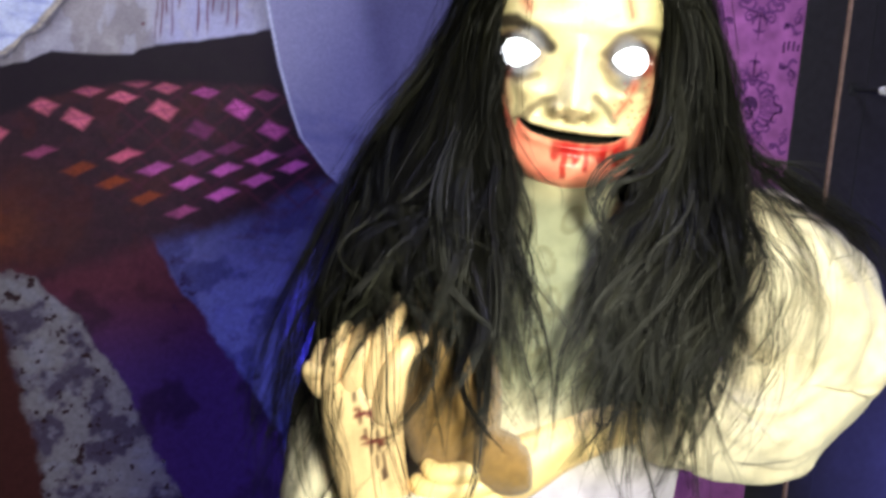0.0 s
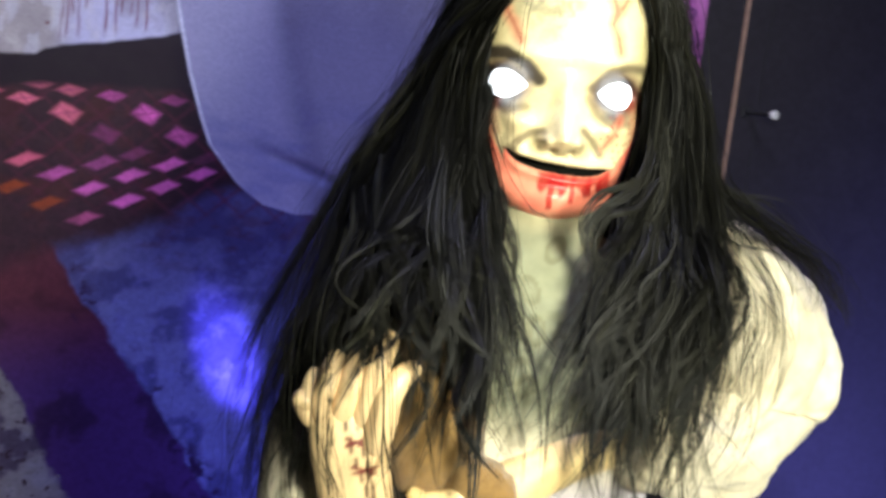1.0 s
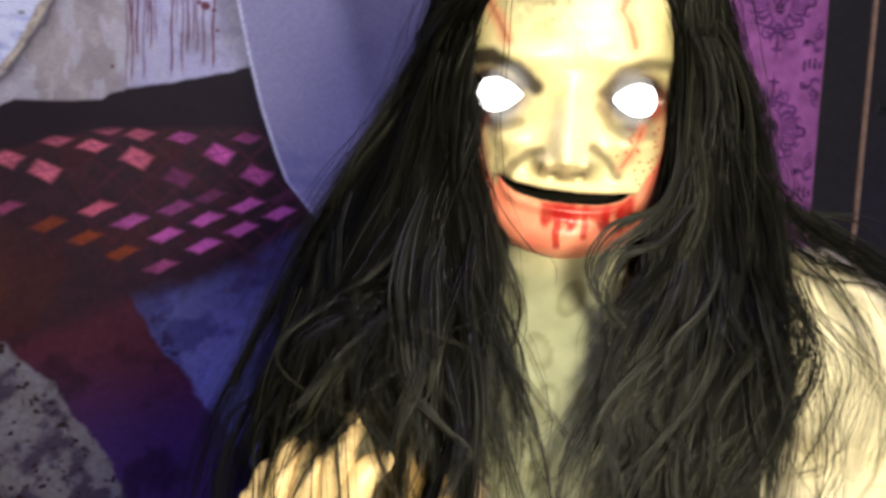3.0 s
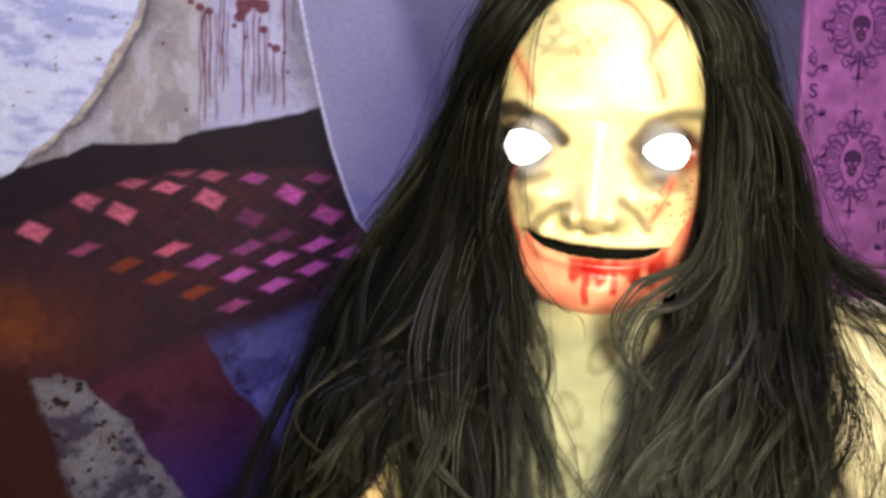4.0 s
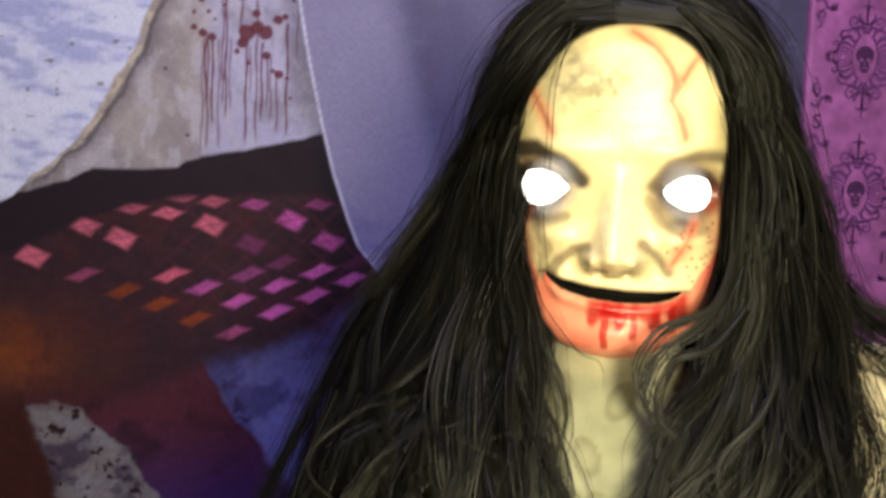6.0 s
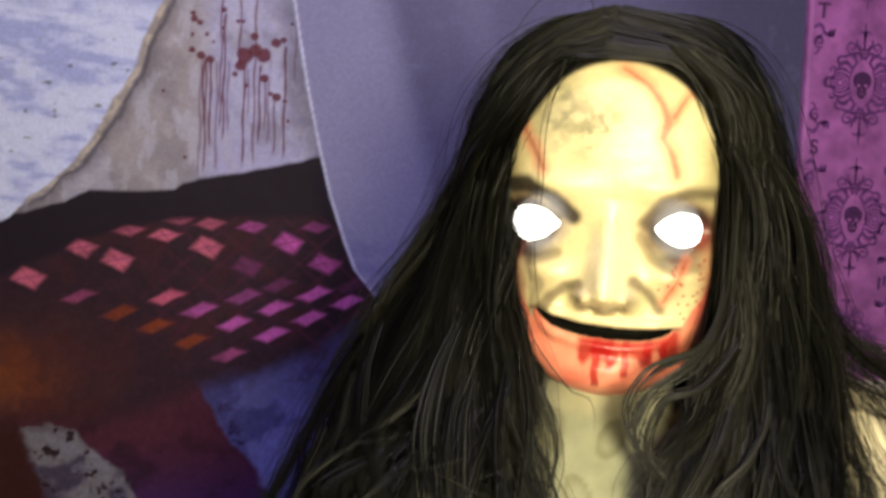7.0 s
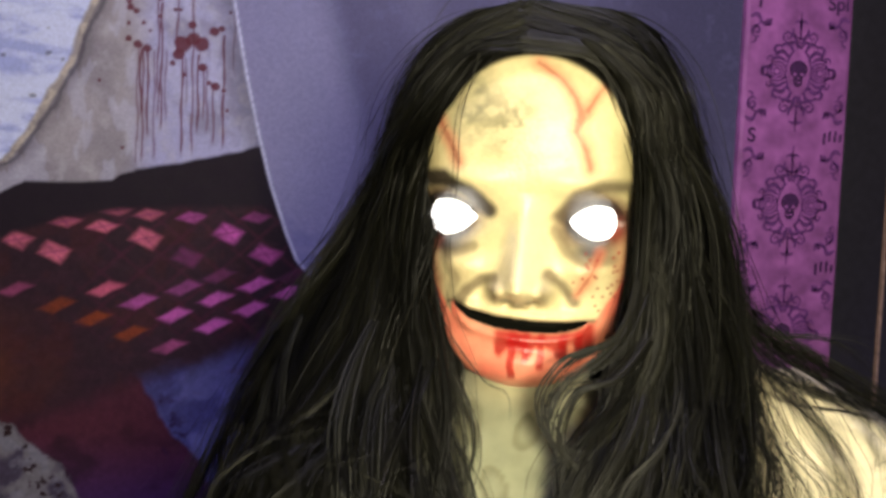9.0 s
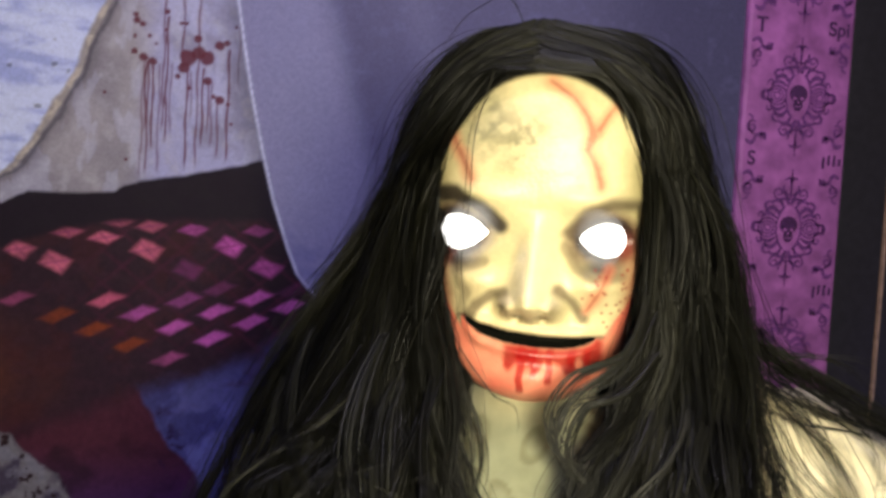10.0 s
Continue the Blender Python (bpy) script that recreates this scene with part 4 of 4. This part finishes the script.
def add_strands(b, guides, per, spread, width, rng, wave=0.004, n=22, curl=0.0, tip=0.4, slot=2, tones=None, stray=0.0009):
    """Thin ribbons bunched round guide lines (g, k, 3)."""
    g = spline(guides, n)
    count = len(g)
    t = np.linspace(0, 1, n)[None, None, :, None]
    body = np.interp(t, [0, 0.3, 0.65, 1], [0.5, 1.0, 0.8, tip])
    off = rng.normal(0, 1, (count, per, 1, 3)) * spread * body * np.array((1, 0.7, 0.25))
    grow = np.clip((t - 0.30) / 0.70, 0, 1)
    ph = rng.rand(count, 1, 1, 3) * 6.28 + rng.normal(0, 0.09, (count, per, 1, 3))
    fr = 9 + 7 * rng.rand(count, 1, 1, 3)
    wob = np.sin(t * fr + ph) * wave * grow ** 0.8 + np.sin(t * fr * 1.9 + ph * 2) * wave * 0.25 * grow
    wob = wob * np.array((1, 0.4, 0.12)) + (np.sin(t * 23 + rng.rand(count, per, 1, 3) * 6.28) * 0.0008 + np.sin(t * rng.uniform(5, 15, (count, per, 1, 1)) + rng.rand(count, per, 1, 3) * 6.28) * stray) * (0.2 + 0.8 * grow)
    p = g[:, None] + off + wob
    if curl:
        amt = curl * rng.rand(count, per, 1, 1) * np.clip((t - 0.55) / 0.45, 0, 1)
        ang = t * 9 + ph[..., :1]
        p = p + np.concatenate((np.sin(ang) * amt, np.cos(ang) * amt * 0.6, np.sin(ang * 0.7) * amt * 0.4), -1)
    short = 1 - 0.16 * rng.rand(count, per, 1, 1) - 0.05 * rng.rand(count, 1, 1, 1)
    p = p.reshape(-1, n, 3)
    # strands end at different lengths
    keep = short.reshape(-1, 1, 1)
    idx = np.linspace(0, 1, n)[None, :, None] * keep * (n - 1)
    lo = np.clip(idx.astype(int), 0, n - 2)
    fr2 = idx - lo
    rows = np.arange(len(p))[:, None]
    p = p[rows, lo[..., 0]] * (1 - fr2) + p[rows, lo[..., 0] + 1] * fr2
    tan = np.gradient(p, axis=1)
    tan /= np.maximum(np.linalg.norm(tan, axis=2), 1e-9)[..., None]
    out = np.stack((p[..., 0], p[..., 1] + 0.07, np.full(p.shape[:2], 0.02)), -1) + rng.normal(0, 0.05, (len(p), 1, 3))
    side = np.cross(tan, out)
    side /= np.maximum(np.linalg.norm(side, axis=2), 1e-9)[..., None]
    w = (width * (0.6 + 0.8 * rng.rand(len(p), 1)) * (1 - 0.75 * np.linspace(0, 1, n) ** 3)[None])[..., None] / 2
    ridge = np.cross(side, tan) * w * 0.5
    verts = np.stack((p - side * w, p + ridge, p + side * w), 2).reshape(-1, 3)
    base = (np.arange(len(p)) * n * 3)[:, None, None]
    i = (np.arange(n - 1) * 3)[None, :, None]
    quads = []
    for j in (0, 1):
        quads.append(np.concatenate((base + i + j, base + i + j + 1, base + i + j + 4, base + i + j + 3), -1).reshape(-1, 4))
    if tones is None:
        tones = np.full((count, 3), (0.0085, 0.0082, 0.0058))
    b.add(verts, np.concatenate(quads), slot, np.repeat(tones, per * n * 3, axis=0))


def mix(a, c, k):
    return a + (c - a) * k


def hair_guides(count, side, rng, s_range=(0, 1), q_range=(0, 1)):
    s = rng.uniform(*s_range, count)
    q = rng.uniform(*q_range, count)
    j = lambda amount: rng.normal(0, amount, count)
    ip = lambda pts, vals: np.interp(s, pts, vals)
    part_f = mix(-0.004, -0.145, q)
    top = np.interp(part_f, [-0.16, -0.10, -0.06, -0.03, -0.004], [1.610, 1.646, 1.655, 1.645, 1.619])
    high = np.minimum(1, q * 2.0)
    cut = rng.rand(count)
    end_l = ip([0, 0.2, 0.25, 0.29, 0.42, 0.5, 0.62, 0.75, 0.85, 1], [1.205, 1.175, 1.20, 1.330, 1.335, 1.31, 1.24, 1.15, 1.115, 1.13]) + j(0.012) + 0.06 * cut ** 2
    end_r = ip([0, 0.4, 1], [1.225, 1.19, 1.21]) + j(0.016) + 0.12 * cut ** 2
    if side < 0:
        cols = [
            (np.full(count, -0.008) + j(0.001), part_f, top),
            (mix(-0.036, -0.042, high), part_f * 0.95 - 0.004, mix(1.614, 1.651, high) - 0.006 * q),
            (mix(-0.061, -0.077, np.clip(s * 0.4 + high * 0.6, 0, 1)), mix(-0.018, -0.11, q), mix(1.572, 1.608, high)),
            (ip([0, 1], [-0.067, -0.113]) + j(0.002), ip([0, 1], [-0.020, -0.085]) - 0.03 * q, np.full(count, 1.52)),
            (ip([0, 1], [-0.054, -0.162]) + j(0.006), ip([0, 0.5, 1], [0.008, 0.015, -0.065]) - 0.02 * q, np.full(count, 1.42)),
            (ip([0, 1], [-0.034, -0.208]) + j(0.010), ip([0, 0.3, 0.6, 1], [0.036, 0.082, 0.078, -0.005]) - 0.01 * q, mix(1.42, end_l, 0.52)),
            (ip([0, 1], [-0.016, -0.228]) + j(0.014), ip([0, 0.3, 0.65, 1], [0.060, 0.108, 0.108, 0.025]) + j(0.006), end_l),
        ]
    else:
        cols = [
            (np.full(count, -0.004) + j(0.001), part_f, top),
            (mix(0.042, 0.047, high), part_f * 0.95 - 0.002, mix(1.614, 1.651, high) - 0.006 * q),
            (mix(0.064, 0.080, np.clip(s * 0.4 + high * 0.6, 0, 1)), mix(-0.014, -0.10, q), mix(1.575, 1.608, high)),
            (ip([0, 1], [0.076, 0.109]) + j(0.003), ip([0, 1], [-0.002, -0.055]) - 0.03 * q, np.full(count, 1.52)),
            (ip([0, 1], [0.071, 0.124]) + j(0.006), ip([0, 1], [0.016, -0.02]) - 0.02 * q, np.full(count, 1.44)),
            (ip([0, 1], [0.052, 0.122]) + j(0.007), ip([0, 0.6, 1], [0.042, 0.058, 0.06]), mix(1.44, end_r, 0.33)),
            (ip([0, 0.25, 1], [0.024, 0.054, 0.116]) + j(0.010), ip([0, 0.6, 1], [0.062, 0.085, 0.095]), mix(1.44, end_r, 0.66)),
            (ip([0, 0.25, 1], [0.016, 0.045, 0.112]) + j(0.018), ip([0, 0.5, 1], [0.090, 0.100, 0.100]), end_r),
        ]
    return np.stack([np.stack(c, -1) for c in cols], 1)


def hair_tones(count, rng):
    """A random tone for each lock: most nearly black, some olive, highlights put into the colour."""
    level = np.minimum(np.exp(rng.normal(0, 1.0, count)) * 0.0048, 0.013)
    warm = rng.uniform(0.58, 0.85, count)
    return np.stack((level, level * 0.97, level * warm), 1)


def lifted(guides, rng, depth, sideways):
    """Each lock lies at its own depth, with its own sideways sway below the chin."""
    count, knots = guides.shape[:2]
    grow = np.linspace(0, 1, knots)[None] ** 1.5
    out = guides.copy()
    out[:, :, 1] += rng.normal(0, depth, (count, 1)) * np.linspace(0.25, 1, knots)[None]
    out[:, :, 0] += rng.normal(0, sideways, (count, 1)) * grow
    out[:, 3:, 0] += rng.normal(0, sideways * 0.6, (count, knots - 3)) * grow[:, 3:]
    return out


def add_hair(b):
    rng = np.random.RandomState(7)
    # dense dark under-layers, clumped locks over them, then loose strands
    for side, locks, wave in ((-1, 110, 0.0150), (1, 90, 0.0095)):
        add_strands(b, hair_guides(locks, side, rng, (0.03, 0.93), (0.15, 1))[:, :6] - (0, 0.006, 0), 10, 0.0035, 0.0050, rng, 0.005, slot=4, tip=0.6)
        add_strands(b, hair_guides(locks // 2, side, rng, (0.03, 0.93), (0.3, 1))[:, :-1] - (0, 0.006, 0), 6, 0.0020, 0.0028, rng, wave * 0.8, 30, slot=4, tip=0.2)
        for count, per, spread, q, cut_at, swing in ((80, 34, 0.0040, (0, 1), -1, 0.004), (60, 40, 0.0044, (0, 0.9), -1, 0.007), (54 if side < 0 else 34, 38, 0.0040, (0, 0.7), None, 0.010), (40 if side < 0 else 26, 30, 0.0032, (0, 0.4), None, 0.014)):
            guides = lifted(hair_guides(count, side, rng, (0, 1), q)[:, :cut_at], rng, 0.0045, swing)
            add_strands(b, guides, per, spread, 0.0008, rng, wave, 36, 0.0018, 0.22, tones=hair_tones(count, rng))
        # thin stray locks that swing aside, and single flyaway strands
        guides = lifted(hair_guides(46, side, rng, (0, 1), (0, 0.7)), rng, 0.006, 0.022)
        add_strands(b, guides, 12, 0.0018, 0.0008, rng, wave * 1.5, 48, 0.004, 0.15, tones=hair_tones(46, rng) * 1.3)
        add_strands(b, lifted(hair_guides(90, side, rng), rng, 0.006, 0.016), 2, 0.008, 0.0006, rng, wave * 2.0, 40, 0.016, 1.2, tones=hair_tones(90, rng) * 1.4)
        add_strands(b, hair_guides(80, side, rng, (0.85, 1.10), (0.1, 0.9)), 3, 0.010, 0.00055, rng, wave * 1.6, 36, 0.014, 1.3, tones=hair_tones(80, rng))
    # tangled locks with S bends over the chest on the toy's side
    knots = np.linspace(0, 1, 8)
    for again in range(26):
        u0, z0, drop = rng.uniform(-0.165, -0.045), rng.uniform(1.40, 1.46), rng.uniform(0.13, 0.24)
        drop = min(drop, z0 - 1.31) if -0.160 < u0 < -0.075 else drop
        sway, lean = rng.uniform(0.008, 0.022) * rng.choice((-1, 1)), rng.uniform(-0.035, 0.030)
        front = np.interp(u0, [-0.17, -0.10, -0.04], [0.0, 0.045, 0.035])
        bend = np.stack((u0 + lean * knots + sway * np.sin(knots * rng.uniform(4, 8) + rng.uniform(0, 6)) * knots ** 0.6, front - 0.045 * (1 - knots) ** 3 + 0.075 * knots ** 0.8 + 0.012 * np.sin(knots * 5 + again), z0 - drop * knots), -1)
        add_strands(b, bend[None], 22, 0.0030, 0.0008, rng, 0.003, 44, 0.004, 0.2, tones=np.minimum(hair_tones(1, rng) * 1.1, 0.012))
    # the back of the wig
    k = rng.uniform(-1, 1, 90)
    back = np.stack([np.stack((k * a, np.full(90, f) + 0.03 * k * k, np.full(90, z) - rng.rand(90) * dz), -1) for a, f, z, dz in ((0.01, -0.10, 1.652, 0), (0.06, -0.145, 1.61, 0), (0.085, -0.165, 1.52, 0), (0.12, -0.15, 1.40, 0), (0.15, -0.14, 1.25, 0.06))], 1)
    add_strands(b, back, 14, 0.008, 0.005, rng, 0.004, slot=4)
    # a short blunt lock at the temple
    k = np.linspace(0, 1, 7)
    temple = np.stack([np.stack((a + 0.020 * k, f - 0.012 * k, z - 0.004 * k), -1) for a, f, z in ((0.030, 0.000, 1.626), (0.052, 0.000, 1.606), (0.061, 0.000, 1.590), (0.065, 0.000, 1.572), (0.066, -0.001, 1.560))], 1)
    add_strands(b, temple, 30, 0.0030, 0.0008, rng, 0.001, 24, 0.0, 0.9, stray=0.0006)
    # loose strands: curls beside the chin, over the shoulder, across the face
    loose = [
        [(0.070, 0.0, 1.50), (0.060, 0.03, 1.462), (0.030, 0.045, 1.447), (0.018, 0.05, 1.425), (0.028, 0.05, 1.402), (0.050, 0.045, 1.395)],
        [(0.074, 0.0, 1.49), (0.055, 0.035, 1.455), (0.030, 0.045, 1.435), (0.022, 0.05, 1.412), (0.036, 0.05, 1.392), (0.060, 0.045, 1.385)],
        [(0.085, 0.0, 1.47), (0.060, 0.035, 1.44), (0.036, 0.045, 1.43), (0.030, 0.05, 1.40), (0.050, 0.05, 1.38), (0.07, 0.045, 1.36)],
        [(0.110, -0.05, 1.50), (0.145, -0.07, 1.455), (0.190, -0.075, 1.425), (0.232, -0.080, 1.398), (0.248, -0.07, 1.372), (0.238, -0.055, 1.355)],
        [(0.115, -0.06, 1.49), (0.150, -0.08, 1.450), (0.200, -0.09, 1.425), (0.250, -0.10, 1.392), (0.275, -0.10, 1.365), (0.285, -0.09, 1.34)],
        [(0.110, -0.04, 1.48), (0.140, -0.05, 1.44), (0.180, -0.05, 1.405), (0.195, -0.04, 1.36), (0.185, -0.02, 1.32), (0.165, 0.0, 1.29)],
        [(0.110, -0.04, 1.48), (0.150, -0.05, 1.43), (0.195, -0.05, 1.390), (0.215, -0.045, 1.34), (0.205, -0.03, 1.29), (0.175, 0.0, 1.25)],
        [(0.095, -0.02, 1.46), (0.125, -0.01, 1.42), (0.155, 0.01, 1.385), (0.165, 0.02, 1.33), (0.152, 0.04, 1.27), (0.130, 0.055, 1.225)],
        [(0.100, -0.02, 1.50), (0.128, -0.03, 1.45), (0.150, -0.02, 1.40), (0.172, 0.0, 1.36), (0.160, 0.02, 1.315), (0.135, 0.04, 1.30)],
    ]
    add_strands(b, np.array(loose[:3]), 16, 0.0030, 0.0008, rng, 0.002, 40, 0.004)
    add_strands(b, np.array(loose[3:5]), 26, 0.0055, 0.0008, rng, 0.004, 40, 0.006)
    add_strands(b, np.array(loose[5:]), 8, 0.0035, 0.0008, rng, 0.004, 40, 0.006)
    for again in range(2):
        add_strands(b, np.array(loose[3:]) + rng.normal(0, 0.006, (6, 6, 3)), 9, 0.009, 0.0008, rng, 0.006, 34, 0.012)
    for again in range(9):
        rise, reach = rng.uniform(-0.02, 0.015), rng.uniform(0.17, 0.27)
        wisp = [(0.105, -0.05, 1.50 + rise), (0.125, -0.06, 1.455 + rise), (0.11 + reach * 0.25, -0.065, 1.43 + rise), (0.10 + reach * 0.45, -0.070, 1.415 + rise * 0.5), (0.07 + reach * 0.75, -0.075, 1.395), (0.02 + reach, -0.07, 1.36 - rise)]
        add_strands(b, np.array([wisp]), 8, 0.0035, 0.0007, rng, 0.006, 40, 0.006, 0.4, tones=hair_tones(1, rng))
    over_hand = [[(u0, 0.050, 1.40), (u0 - 0.012, 0.085, 1.345), (u0 - 0.012 + bend, 0.108, 1.285), (u0 - 0.004 + bend, 0.110, 1.235), (u0 + 0.012 + bend, 0.106, 1.185), (u0 + 0.030 + bend, 0.102, low)] for u0, bend, low in ((-0.150, 0.004, 1.155), (-0.138, -0.006, 1.16), (-0.128, -0.012, 1.175), (-0.158, 0.0, 1.19), (-0.112, 0.010, 1.15), (-0.165, -0.004, 1.21), (-0.146, 0.002, 1.23), (-0.120, 0.004, 1.24), (-0.172, 0.002, 1.17), (-0.105, 0.006, 1.22))]
    add_strands(b, np.array(over_hand), 4, 0.0040, 0.0008, rng, 0.007, 40, 0.006, 0.8)
    thin = [
        [(-0.030, 0.003, 1.617), (-0.038, 0.012, 1.58), (-0.039, 0.012, 1.54), (-0.041, 0.014, 1.50), (-0.036, 0.010, 1.46), (-0.020, 0.012, 1.43)],
        [(-0.055, -0.01, 1.49), (-0.046, 0.010, 1.468), (-0.036, 0.012, 1.448), (-0.018, 0.014, 1.428), (-0.004, 0.016, 1.420), (0.0, 0.02, 1.40)],
        [(-0.06, -0.01, 1.52), (-0.052, 0.006, 1.49), (-0.044, 0.012, 1.465), (-0.046, 0.012, 1.44), (-0.04, 0.02, 1.41), (-0.03, 0.03, 1.37)],
        [(-0.012, -0.02, 1.64), (-0.026, -0.03, 1.665), (-0.045, -0.04, 1.66), (-0.06, -0.05, 1.65), (-0.075, -0.05, 1.62), (-0.085, -0.05, 1.59)],
    ]
    add_strands(b, np.array(thin), 2, 0.0015, 0.0006, rng, 0.001, 30)


def doll():
    b = Build()
    add_head(b)
    add_body(b)
    add_hair(b)
    ob = new("horror_doll", b.mesh("horror_doll", [M_SKIN, M_CLOTH, M_HAIR, M_EYE, M_UNDER]))
    ob.matrix_world = DOLL
    return tagged(ob, "life-size horror doll with long black hair, lit eyes and stained gown", "doll")


doll()


def plush():
    """A worn toy with a round body, a head and a paw."""
    holder = empty("plush_toy", (0, 0, 0), "worn brown plush toy held in the doll's arms", "toy")
    holder.matrix_world = DOLL
    for name, pts, radii in (
            ("body", [(-0.070, 0.020, 1.195), (-0.072, 0.024, 1.235), (-0.076, 0.022, 1.275), (-0.080, 0.018, 1.300)], [0.030, 0.040, 0.038, 0.022]),
            ("head", [(-0.082, 0.012, 1.296), (-0.084, 0.012, 1.318), (-0.084, 0.010, 1.340)], [0.020, 0.026, 0.022]),
            ("paw", [(-0.058, 0.030, 1.218), (-0.040, 0.044, 1.214), (-0.018, 0.050, 1.210), (-0.004, 0.050, 1.212)], [0.020, 0.024, 0.022, 0.014])):
        b = Build()
        p, f = tube(pts, radii, 36, 30)
        b.add(p, f, 0, (0.3, 0.15, 0.05))
        ob = new(name, b.mesh(name, [M_PLUSH]))
        ob.parent = holder


plush()
